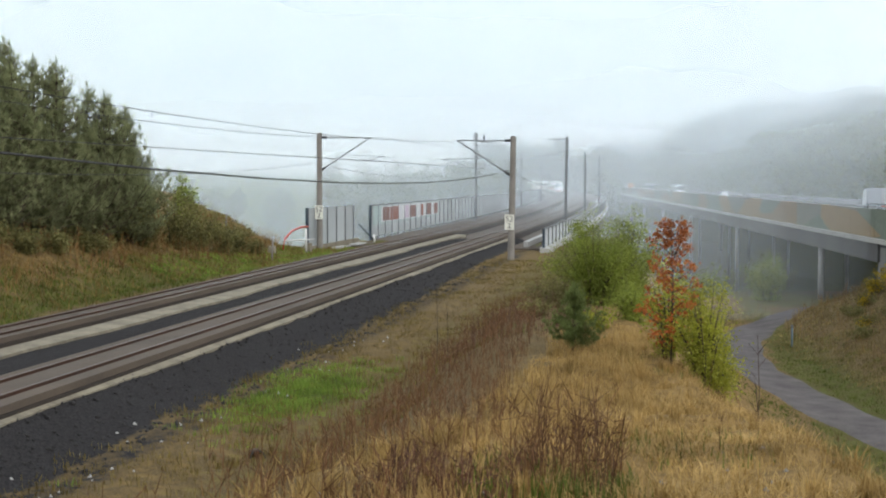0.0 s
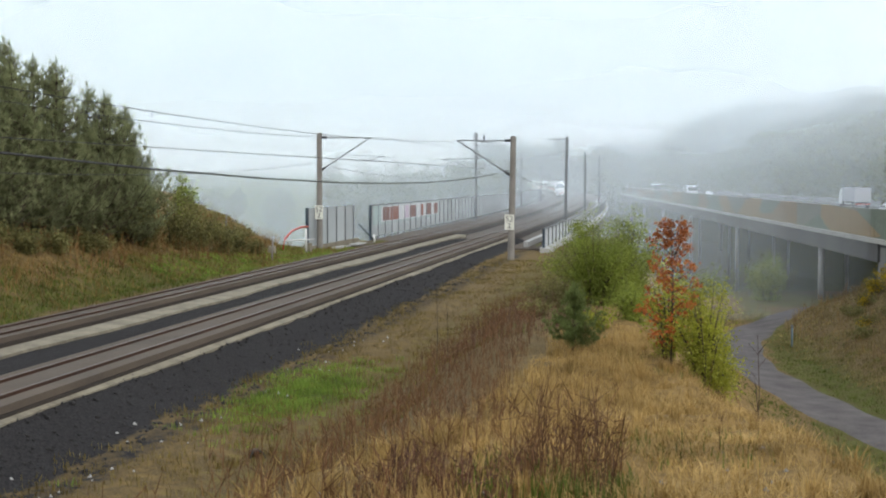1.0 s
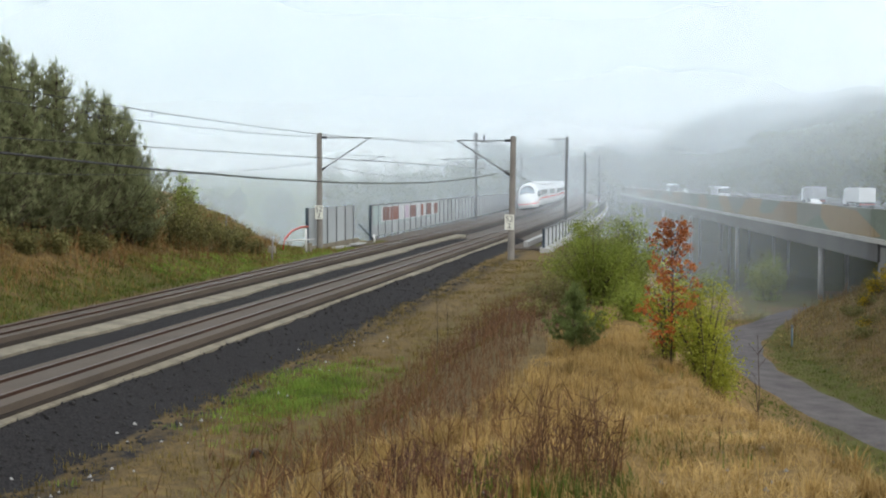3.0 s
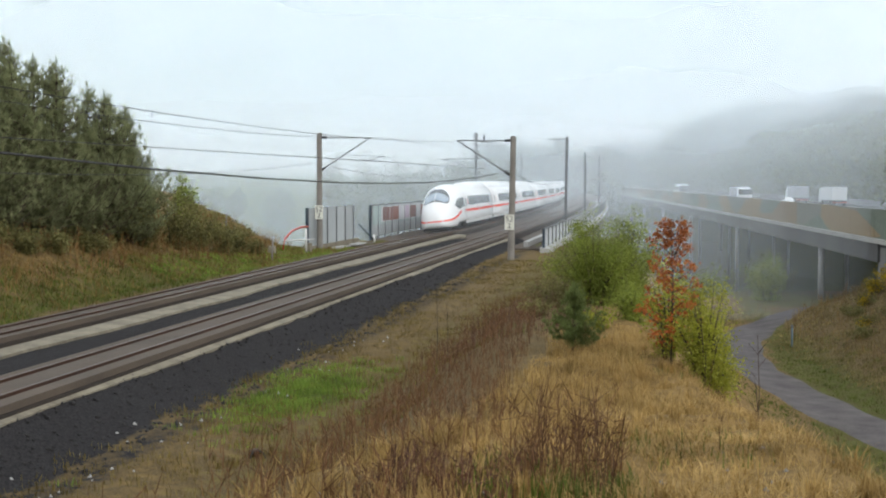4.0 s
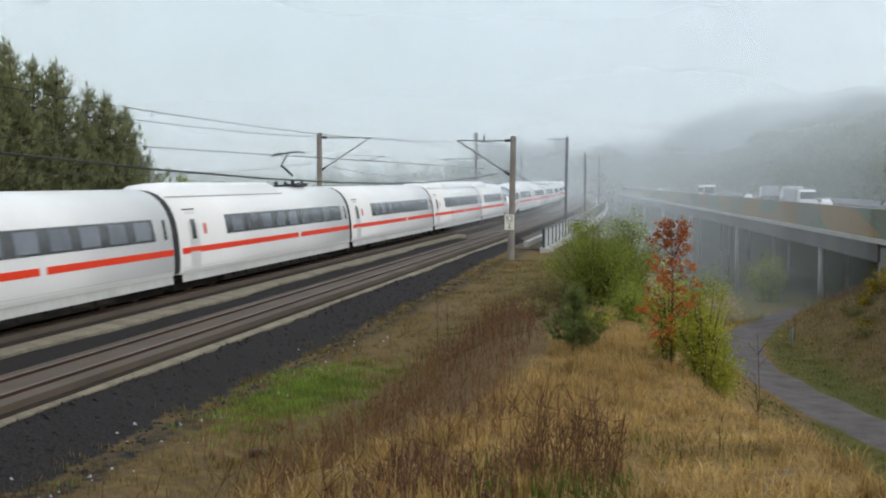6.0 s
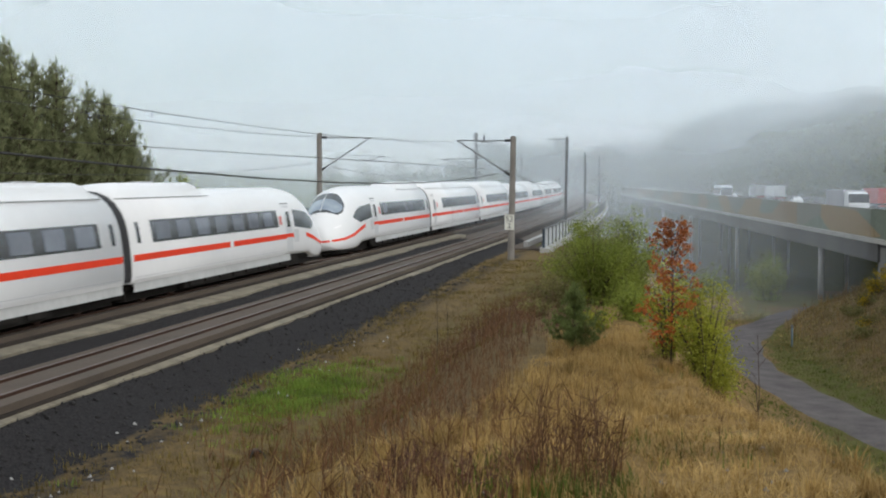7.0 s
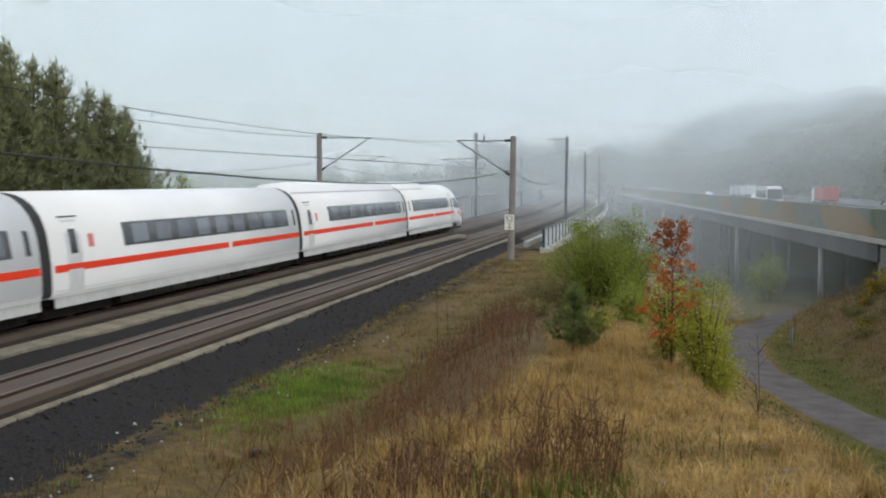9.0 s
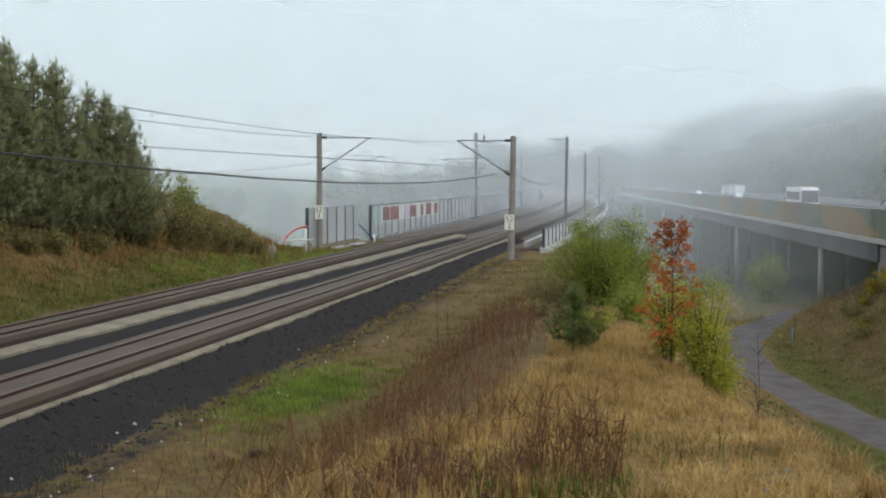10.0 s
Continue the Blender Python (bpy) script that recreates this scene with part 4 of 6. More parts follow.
def wall_run(name, o, s0, s1, step, z0, z1, label, m, post, parent_kind="structure", rail_top=None, thick=0.05):
    root = empty(name, Matrix.Identity(4), label, "noise barrier" if z1 > 1.5 else "parapet", kind=parent_kind)
    n = int(round((s1 - s0) / step))
    for i in range(n):
        s = s0 + i * step
        a, b = tp(s + 0.06, o, 0), tp(s + step - 0.06, o, 0)
        side = Vector((CT, -ST, 0)) * thick
        vs = [a + Vector((0, 0, z0)), b + Vector((0, 0, z0)), b + Vector((0, 0, z1)), a + Vector((0, 0, z1))]
        vs += [v - side for v in vs]
        mesh("panel", vs, [(0, 1, 2, 3), (7, 6, 5, 4), (0, 3, 7, 4), (1, 5, 6, 2), (3, 2, 6, 7), (0, 4, 5, 1)], m, root)
    for i in range(n + 1):
        q = tpose(s0 + i * step, o, 0)
        bm = bmesh.new()
        w = 0.16 if i == 0 else 0.04
        add_box(bm, -0.07, 0.07, -w, w, z0 - 0.25, z1 + 0.04)
        bm.transform(q)
        part("post", bm, post if i == 0 else M["steel"], root)
    if rail_top:
        strip("top_rail", o - 0.06, o + 0.06, z1 + 0.06, z1 + 0.06, s0, s1, rail_top, root, 0.07, 3.0)
    return root


def build_walls():
    wall_run("noise_barrier_1", 21.25, 79.0, 91.0, 2.4, 0.0, 2.3, "grey panelled noise barrier with steel posts beside the track", M["wall_panel"], M["post_blue"])
    wall_run("noise_barrier_2", 21.25, 96.5, 300, 2.6, -0.1, 2.15, "long grey noise barrier with a painted stretch on the viaduct", M["wall_panel"], M["post_blue"], rail_top=M["steel"])
    base = strip("barrier_footing", 21.05, 21.5, 0.02, 0.02, 78.5, 92, M["concrete"], None, 0.7)
    tagged(base, "pale concrete footing under the barrier", "footing", kind="structure")
    # painted mural on the barrier: field, then blocks
    mural = empty("mural", Matrix.Identity(4), "rust, white and lilac mural painted on the barrier", "mural")
    for s0, s1, z0, z1, m, off in ((97.2, 127, 0.72, 2.1, "mint_paint", 0.04), (100.1, 126.6, 0.86, 2.03, "pale_paint", 0.05), (100.6, 103.2, 0.95, 1.95, "rust_paint", 0.06), (103.4, 107.0, 0.92, 1.95, "rust_paint", 0.06),
                                   (107.6, 109.2, 0.85, 2.0, "pale_paint", 0.06), (109.4, 111.4, 0.95, 1.95, "lilac_paint", 0.06), (111.7, 114.6, 0.95, 1.9, "rust_paint", 0.06),
                                   (114.9, 116.6, 0.8, 2.0, "pale_paint", 0.06), (116.9, 118.4, 0.95, 1.9, "rust_paint", 0.06), (118.6, 119.6, 0.85, 2.0, "pale_paint", 0.06),
                                   (119.9, 122.6, 0.95, 1.95, "rust_paint", 0.06), (122.9, 123.9, 0.9, 2.0, "pale_paint", 0.06), (124.1, 126.2, 0.95, 1.9, "rust_paint", 0.06)):
        o = 21.25 - off
        a, b = tp(s0, o), tp(s1, o)
        up0, up1 = Vector((0, 0, z0)), Vector((0, 0, z1))
        mid = tp((s0 + s1) / 2 + 0.2, o)
        mesh("painted_block", [a + up0, b + up0, b + up1 * 1.0, mid + up1 * (1.02 if m != "mint_paint" else 1.0), a + up1], [(0, 1, 2, 3, 4)], M[m], mural)
    wall_run("viaduct_parapet", 7.55, 84.0, 330, 3.0, -0.15, 0.95, "low whitish panelled parapet along the viaduct edge", M["parapet"], M["post_blue"], rail_top=M["steel"])
    k = strip("parapet_kerb", 7.15, 7.75, -0.22, -0.16, 83.5, 330, M["kerb"], None, 0.5)
    tagged(k, "white concrete kerb along the viaduct edge", "kerb", kind="structure")
    k = strip("cable_trough", 8.9, 9.2, 0.02, 0.02, 88.0, 300, M["kerb"], None, 0.5)
    tagged(k, "light concrete cable trough beside the track", "cable trough", kind="structure")
    # guard pipe, white cross post and concrete stumps at the barrier's end
    g = empty("guard_rail", tpose(75.0, 21.1, -0.2), "bent red pipe guard with white post at the barrier end", "guard rail")
    tubepart("pipe", [(-0.25, -0.9, 0.3), (-0.2, -0.6, 0.9), (0.0, 0.1, 1.3), (0.2, 1.2, 1.48), (0.4, 2.2, 1.5)], 0.055, M["fence_red"], g, "red bent pipe")
    tubepart("post", [(0.45, 1.5, 0.0), (0.45, 1.5, 1.4)], 0.06, M["fence_white"], g, "white post")
    tubepart("crossbar", [(-0.4, -0.2, 0.75), (0.75, 2.2, 0.75)], 0.04, M["fence_white"], g)
    for s, o, h in ((72.6, 21.55, 0.62), (76.8, 20.6, 0.6)):
        st = empty("concrete_stump", tpose(s, o, -0.25), "short pale concrete stump beside the track", "bollard", "stumps at the barrier")
        boxpart("block", (-0.19, 0.19, -0.19, 0.19, -0.3, h), M["concrete"], st, bevel=0.03)
    br = empty("brace", tpose(91.6, 21.0, 0.0), "dark diagonal brace with a white foot at the barrier end", "brace")
    tubepart("bar", [(0, 0, 1.0), (0.9, 0.9, -0.15)], 0.05, M["post_blue"], br)
    tubepart("foot", [(0.9, 0.9, -0.3), (0.9, 0.9, 0.25)], 0.08, M["fence_white"], br)
    for s, o, w in ((83, 20.2, 1.6), (88, 20.2, 1.3)):
        sl = empty("cover_slab", tpose(s, o, -0.2), "flat pale concrete cover slab in the grass", "slab", "cover slabs")
        boxpart("lid", (-0.3, 0.3, -w, w, -0.05, 0.06), M["kerb"], sl, bevel=0.02)
    # loose fence posts on the slope
    for X, Y, h in ((-8.8, 70.0, 1.25), (-12.6, 79.0, 1.3), (-15.2, 75.0, 1.4)):
        z = float(ground_z(X, Y))
        f = empty("fence_post", pose(X, Y, z, 0, 3, 0), "thin grey wooden fence post in the grass", "post", "slope fence posts")
        tubepart("stake", [(0, 0, -0.3), (0, 0, h)], 0.05, M["mast"], f, n=6)
    # drain outlet in the ditch
    X, Y = -3.1, 22.6
    d = empty("drain_pipe", pose(X, Y, float(ground_z(X, Y)) + 0.0, -8, 0, 12), "dark open drain pipe end in the ditch grass", "pipe")
    bm = bmesh.new()
    prof = ((0.13, -0.05), (0.13, 0.6), (0.105, 0.6), (0.105, -0.05))
    rings = [[bm.verts.new((r * math.cos(k * math.pi / 8), y, r * math.sin(k * math.pi / 8))) for k in range(16)] for r, y in prof]
    for q, w in zip(rings, rings[1:] + rings[:1]):
        for k in range(16):
            bm.faces.new((q[k], q[(k + 1) % 16], w[(k + 1) % 16], w[k]))
    part("tube", bm, M["black"], d, smooth=True)
    # post by the service road
    for X, Y, h in ((21.6, 84.0, 1.35),):
        z = float(ground_z(X, Y))
        f = empty("marker_post", pose(X, Y, z), "pale blue-grey marker post beside the service road", "post")
        tubepart("stake", [(0, 0, -0.3), (0, 0, h)], 0.06, M["v_marker"], f, n=8)
        boxpart("cap", (-0.07, 0.07, -0.07, 0.07, h - 0.15, h + 0.04), M["steel"], f, bevel=0.02)


# ---- plants ----
def leafmat(name, a, b, trans=0.35, var=0.35):
    m = bpy.data.materials.new(name)
    m.use_nodes = True
    n, l = m.node_tree.nodes, m.node_tree.links
    p = n["Principled BSDF"]
    p.inputs["Roughness"].default_value = 0.7
    p.inputs["Specular IOR Level"].default_value = 0.25
    g = n.new("ShaderNodeNewGeometry")
    r = n.new("ShaderNodeValToRGB")
    r.color_ramp.elements[0].color, r.color_ramp.elements[1].color = (*a, 1), (*b, 1)
    l.new(g.outputs["Random Per Island"], r.inputs[0])
    t = n.new("ShaderNodeTexNoise")
    t.inputs["Scale"].default_value = 1.1
    l.new(g.outputs["Position"], t.inputs["Vector"])
    mr = n.new("ShaderNodeMapRange")
    mr.inputs[1].default_value, mr.inputs[2].default_value = 0.3, 0.7
    mr.inputs[3].default_value, mr.inputs[4].default_value = 1 - var, 1 + var
    l.new(t.outputs["Fac"], mr.inputs[0])
    h = n.new("ShaderNodeHueSaturation")
    l.new(mr.outputs[0], h.inputs["Value"])
    l.new(r.outputs[0], h.inputs["Color"])
    l.new(h.outputs[0], p.inputs["Base Color"])
    tr = n.new("ShaderNodeBsdfTranslucent")
    l.new(h.outputs[0], tr.inputs[0])
    mx = n.new("ShaderNodeMixShader")
    mx.inputs[0].default_value = trans
    l.new(p.outputs[0], mx.inputs[1])
    l.new(tr.outputs[0], mx.inputs[2])
    l.new(mx.outputs[0], n["Material Output"].inputs[0])
    return m


M["needle"] = leafmat("pine_needles", (0.16, 0.185, 0.09), (0.34, 0.35, 0.18), 0.5)
M["needle_young"] = leafmat("young_pine_needles", (0.10, 0.14, 0.04), (0.22, 0.26, 0.085), 0.4)
M["leaf_fresh"] = leafmat("fresh_spring_leaves", (0.16, 0.21, 0.03), (0.31, 0.35, 0.075), 0.5)
M["leaf_yellow"] = leafmat("yellow_green_leaves", (0.23, 0.25, 0.025), (0.40, 0.40, 0.065), 0.5)
M["leaf_rust"] = leafmat("rust_red_leaves", (0.32, 0.085, 0.022), (0.50, 0.18, 0.045), 0.4)
M["leaf_dark"] = leafmat("dark_shrub_leaves", (0.13, 0.13, 0.048), (0.26, 0.235, 0.09), 0.5)
M["leaf_far"] = leafmat("far_wood_leaves", (0.035, 0.055, 0.018), (0.15, 0.165, 0.06), 0.3, 0.6)
M["gorse"] = leafmat("yellow_gorse_flowers", (0.48, 0.32, 0.015), (0.62, 0.46, 0.03), 0.3)
M["straw"] = leafmat("golden_dry_grass", (0.24, 0.15, 0.045), (0.52, 0.36, 0.14), 0.35, 0.4)
M["stem"] = leafmat("brown_dead_stems", (0.09, 0.043, 0.02), (0.19, 0.098, 0.042), 0.15, 0.4)
M["blade"] = leafmat("green_grass_blades", (0.065, 0.092, 0.014), (0.14, 0.165, 0.03), 0.4, 0.35)
M["slope"] = leafmat("dry_slope_grass", (0.14, 0.10, 0.032), (0.27, 0.195, 0.065), 0.4, 0.4)
M["blade_bright"] = leafmat("lush_green_blades", (0.12, 0.20, 0.025), (0.25, 0.34, 0.06), 0.4, 0.3)
M["olive"] = leafmat("mixed_olive_grass", (0.10, 0.075, 0.02), (0.22, 0.165, 0.048), 0.35, 0.4)
M["stem_dark"] = leafmat("dark_weed_stalks", (0.07, 0.035, 0.022), (0.17, 0.085, 0.05), 0.1, 0.35)
M["bank_grass"] = leafmat("pale_bank_grass", (0.19, 0.15, 0.06), (0.35, 0.28, 0.12), 0.4, 0.4)
M["bank_bracken"] = leafmat("pale_bank_bracken", (0.22, 0.14, 0.06), (0.38, 0.26, 0.12), 0.35, 0.4)
M["bracken"] = leafmat("dead_bracken", (0.14, 0.075, 0.028), (0.28, 0.165, 0.06), 0.3, 0.45)
M["bark"] = mat("grey_brown_bark", (0.09, 0.065, 0.045), (0.05, 0.038, 0.028), 0.3, 18, 0.95, bump=0.6)


def np_mesh(name, V, F, m, parent=None, label=""):
    """Fast mesh from arrays; faces all of one size."""
    V, F = np.asarray(V, np.float32).reshape(-1, 3), np.asarray(F, np.int32)
    me = bpy.data.meshes.new(name)
    k = F.shape[1]
    me.vertices.add(len(V))
    me.vertices.foreach_set("co", V.reshape(-1))
    me.loops.add(F.size)
    me.loops.foreach_set("vertex_index", F.reshape(-1))
    me.polygons.add(len(F))
    me.polygons.foreach_set("loop_start", np.arange(0, F.size, k, dtype=np.int32))
    me.polygons.foreach_set("loop_total", np.full(len(F), k, np.int32))
    me.materials.append(m)
    me.update(calc_edges=True)
    ob = new(name, me)
    ob.parent = parent
    if label:
        ob["label"] = label
    return ob


def unit(v):
    return v / np.maximum(np.linalg.norm(v, axis=-1, keepdims=True), 1e-6)


def leaf_quads(rng, C, size, long=1.6, droop=0.0):
    """Pointed four-cornered leaves at places C."""
    n = len(C)
    d = unit(rng.normal(size=(n, 3)) + np.array([0, 0, -droop]))
    e = unit(np.cross(d, rng.normal(size=(n, 3))))
    s = size * rng.uniform(0.6, 1.3, (n, 1))
    V = np.stack([C, C + d * s * long * 0.5 + e * s * 0.5, C + d * s * long, C + d * s * long * 0.5 - e * s * 0.5], 1)
    return V.reshape(-1, 3), np.arange(4 * n).reshape(n, 4)


def needle_tufts(rng, C, D, count, length, width, spread=0.75):
    """Bunches of narrow triangles round directions D."""
    n = len(C)
    base = np.repeat(C, count, 0)
    d = unit(np.repeat(D, count, 0) + rng.normal(size=(n * count, 3)) * spread)
    e = unit(np.cross(d, rng.normal(size=(n * count, 3)))) * width
    L = length * rng.uniform(0.6, 1.2, (n * count, 1))
    V = np.stack([base - e, base + e, base + d * L], 1)
    return V.reshape(-1, 3), np.arange(3 * n * count).reshape(-1, 3)


def blades(rng, P, height, width, lean):
    """Bent grass blades: three triangles each."""
    n = len(P)
    a = rng.uniform(0, 2 * math.pi, n)
    d = np.stack([np.cos(a), np.sin(a), np.zeros(n)], 1)
    e = np.stack([-np.sin(a), np.cos(a), np.zeros(n)], 1) * (width * rng.uniform(0.6, 1.4, (n, 1)))
    h = height * rng.uniform(0.45, 1.25, (n, 1))
    b = lean * rng.uniform(0.1, 1.0, (n, 1)) * h
    up = np.array([0, 0, 1.0])
    mid = P + up * h * 0.6 + d * b * 0.35
    tip = P + up * h * rng.uniform(0.75, 1.0, (n, 1)) + d * b
    V = np.stack([P - e, P + e, mid - e * 0.7, mid + e * 0.7, tip], 1).reshape(-1, 3)
    i = np.arange(n)[:, None] * 5
    F = np.concatenate([i + [0, 1, 3], i + [0, 3, 2], i + [2, 3, 4]], 0)
    return V, F


def scatter(rng, n, s0, s1, o0, o1, keep=None):
    s, o = rng.uniform(s0, s1, n), rng.uniform(o0, o1, n)
    if keep is not None:
        ok = keep(s, o)
        s, o = s[ok], o[ok]
    b = np.where(s > BEND, (s - BEND) ** 2 / (2 * RADIUS), 0)
    X, Y = -(o + b) * CT + s * ST, (o + b) * ST + s * CT
    return np.stack([X, Y, ground_z(X, Y) - 0.01], 1)


def patchy(s, o, k, seed):
    return 0.5 + 0.5 * np.sin(s * k + seed + 1.7 * np.sin(o * k * 1.3 + seed)) * np.cos(o * k * 1.1 - seed + 1.1 * np.sin(s * k * 0.8))


def tufted(rng, P, per, spread):
    Q = np.repeat(P, per, 0)
    Q = Q + np.concatenate([rng.normal(size=(len(Q), 2)) * spread, np.zeros((len(Q), 1))], 1)
    Q[:, 2] = ground_z(Q[:, 0], Q[:, 1]) - 0.01
    return Q


def build_grass():
    rng = np.random.default_rng(4)

    def lay(name, P, h, w, lean, m, label):
        V, F = blades(rng, P, h, w, lean)
        tagged(np_mesh(name, V, F, m), label, "grass", kind="stuff")
    P = tufted(rng, scatter(rng, 5200, 5, 34, -4.0, 2.3, lambda s, o: rng.random(len(s)) < 0.35 + 0.65 * patchy(s, o, 1.1, 2)), 16, 0.10)
    lay("dry_grass", P, 0.13, 0.0045, 2.2, M["straw"], "golden dry matted grass on the knoll")
    P = tufted(rng, scatter(rng, 700, 5, 32, 0.3, 2.5, lambda s, o: patchy(s, o, 0.8, 5) > 0.35), 12, 0.07)
    lay("tall_dry_grass", P, 0.33, 0.0035, 0.8, M["straw"], "tall pale dry grass stalks on the knoll")
    P = tufted(rng, scatter(rng, 900, 6, 40, -5, 4.5, lambda s, o: patchy(s, o, 0.55, 9) > 0.72), 12, 0.12)
    lay("green_tufts", P, 0.16, 0.005, 0.8, M["blade"], "fresh green grass tufts among dry grass")
    P = tufted(rng, scatter(rng, 3400, 18, 42, 5.0, 9.3, lambda s, o: np.exp(-(((o - 7.7) / 0.95) ** 2 + ((s - 28.5) / 3.4) ** 2)) > rng.random(len(s)) * 0.8), 18, 0.12)
    lay("ditch_grass", P, 0.15, 0.006, 0.8, M["blade_bright"], "bright green grass in the ditch")
    P = tufted(rng, scatter(rng, 3400, 12, 75, 4.5, 9.6, lambda s, o: rng.random(len(s)) < patchy(s, o, 0.7, 1)), 12, 0.14)
    lay("olive_grass", P, 0.16, 0.006, 0.9, M["olive"], "olive and straw coloured grass along the ditch")
    P = tufted(rng, scatter(rng, 4200, 30, 84, 19.7, 29, lambda s, o: rng.random(len(s)) < 0.3 + 0.7 * patchy(s, o, 0.5, 3)), 8, 0.2)
    lay("slope_grass", P, 0.26, 0.016, 0.9, M["slope"], "rough olive and brown grass on the cutting slope")
    P = tufted(rng, scatter(rng, 1000, 36, 56, 19.6, 22.5), 9, 0.2)
    lay("near_verge_grass", P, 0.16, 0.012, 0.8, M["blade"], "dull green grass verge below the cutting slope")
    P = tufted(rng, scatter(rng, 1400, 54, 84, 19.6, 22.5), 9, 0.2)
    lay("verge_grass", P, 0.16, 0.012, 0.8, M["blade_bright"], "green grass verge below the cutting slope")
    # tussocks: blades leaning out from one root
    P = scatter(rng, 330, 6, 30, -3.2, 2.6, lambda s, o: patchy(s, o, 0.9, 4) > 0.3)
    Q = np.repeat(P, 60, 0)
    Q[:, :2] += rng.normal(size=(len(Q), 2)) * 0.04
    lay("tussocks", Q, 0.24, 0.004, 1.1, M["straw"], "tussocks of golden dry grass on the knoll")
    # brown dead stems: upright, with short side twigs
    P = scatter(rng, 6400, 6, 48, 1.0, 6.4, lambda s, o: (np.abs(o - np.interp(s, [6, 20, 40, 48], [3.2, 3.9, 5.0, 5.4])) < np.interp(s, [6, 20, 48], [2.2, 1.7, 1.1])) & (rng.random(len(s)) < 0.2 + 0.8 * patchy(s, o, 0.9, 7)))
    V, F = stems(rng, P, 0.5)
    tagged(np_mesh("dead_stems", V, F, M["stem"]), "dense brown dead weed stems on the bank", "weeds", kind="stuff")
    P = scatter(rng, 230, 8.4, 10.6, 0.2, 1.2, lambda s, o: np.abs(o - 0.66) < 0.34)
    V, F = stems(rng, P, 0.6)
    tagged(np_mesh("weed_clump", V, F, M["stem"]), "clump of tall dark brown weed stalks", "weeds", kind="stuff")
    P = scatter(rng, 90, 8.2, 10.2, 0.2, 1.3)
    lay("clump_grass", tufted(rng, P, 10, 0.06), 0.2, 0.006, 0.7, M["blade"], "fresh green blades at the foot of the weeds")
    P = scatter(rng, 420, 8.0, 9.9, 0.9, 1.9, lambda s, o: patchy(s, o, 2.1, 3) > 0.35)
    V, F = stems(rng, P, 0.24, 0.006)
    tagged(np_mesh("dark_twigs", V, F, M["stem_dark"]), "heap of dark grey-brown twigs in the grass", "weeds", kind="stuff")
    P = scatter(rng, 900, 28, 42, 2.0, 5.2, lambda s, o: rng.random(len(s)) < patchy(s, o, 0.8, 2))
    V, F = stems(rng, P, 0.5, 0.008)
    tagged(np_mesh("bramble_stems", V, F, M["stem_dark"]), "purple-brown tangle of dead brambles on the bank", "weeds", kind="stuff")
    # bracken and brown tangle on the cutting slope
    P = scatter(rng, 3000, 34, 80, 21.4, 29, lambda s, o: rng.random(len(s)) < patchy(s, o, 0.6, 8))
    V, F = stems(rng, P, 0.7, 0.02)
    tagged(np_mesh("bracken", V, F, M["bracken"]), "rust-brown dead bracken on the cutting slope", "bracken", kind="stuff")
    # bank below the motorway
    def bank(n, x0, x1, y0, y1):
        X, Y = rng.uniform(x0, x1, n), rng.uniform(y0, y1, n)
        k = np.minimum(road_gap(X, Y, ROAD), road_gap(X, Y, FORK)) > 2.0
        return np.stack([X[k], Y[k], ground_z(X[k], Y[k])], 1)
    lay("bank_grass", tufted(rng, bank(3600, 21, 36, 52, 104), 9, 0.25), 0.26, 0.012, 0.9, M["bank_grass"], "rough olive brown grass on the bank")
    lay("roadside_grass", tufted(rng, bank(2600, 12, 24, 40, 112), 9, 0.22), 0.18, 0.012, 0.9, M["blade"], "green grass beside the service road")
    P = bank(1500, 23, 36, 56, 104)
    V, F = stems(rng, P, 0.7, 0.02)
    tagged(np_mesh("bank_bracken", V, F, M["bank_bracken"]), "brown dead bracken on the bank", "bracken", kind="stuff")
    P = scatter(rng, 150, 12, 34, -4, 2.0, lambda s, o: rng.random(len(s)) < 0.5)
    V, F = stems(rng, P, 0.45)
    tagged(np_mesh("scattered_stems", V, F, M["stem"]), "scattered thin brown stalks in the grass", "weeds", kind="stuff")
    P = scatter(rng, 1500, 12, 70, 8.9, 10.9)
    V, F = stones(rng, P, 0.05)
    tagged(np_mesh("gravel_stones", V, F, M["dark_gravel"]), "dark loose ballast stones beside the track", "gravel", kind="stuff")
    P = scatter(rng, 70, 7.5, 16, -2.5, 2.2)
    V, F = stones(rng, P, 0.028)
    tagged(np_mesh("knoll_stones", V, F, M["mast"]), "grey stones in bare patches of the knoll", "stones", kind="stuff")
    P = scatter(rng, 60, 14, 40, 7.5, 9.9)
    V, F = stones(rng, P, 0.045)
    tagged(np_mesh("pale_stones", V, F, M["kerb"]), "scattered pale stones in the ditch", "stones", kind="stuff")


def stones(rng, P, r):
    n = len(P)
    oc = np.array([(1, 0, 0), (-1, 0, 0), (0, 1, 0), (0, -1, 0), (0, 0, 1), (0, 0, -1)], float)
    s = r * rng.uniform(0.4, 1.3, (n, 1, 1)) * rng.uniform(0.6, 1.2, (n, 6, 1))
    V = P[:, None, :] + oc[None] * s + np.array([0, 0, r * 0.3])
    F = np.array([(0, 2, 4), (2, 1, 4), (1, 3, 4), (3, 0, 4), (2, 0, 5), (1, 2, 5), (3, 1, 5), (0, 3, 5)])
    return V.reshape(-1, 3), (np.arange(n)[:, None, None] * 6 + F[None]).reshape(-1, 3)


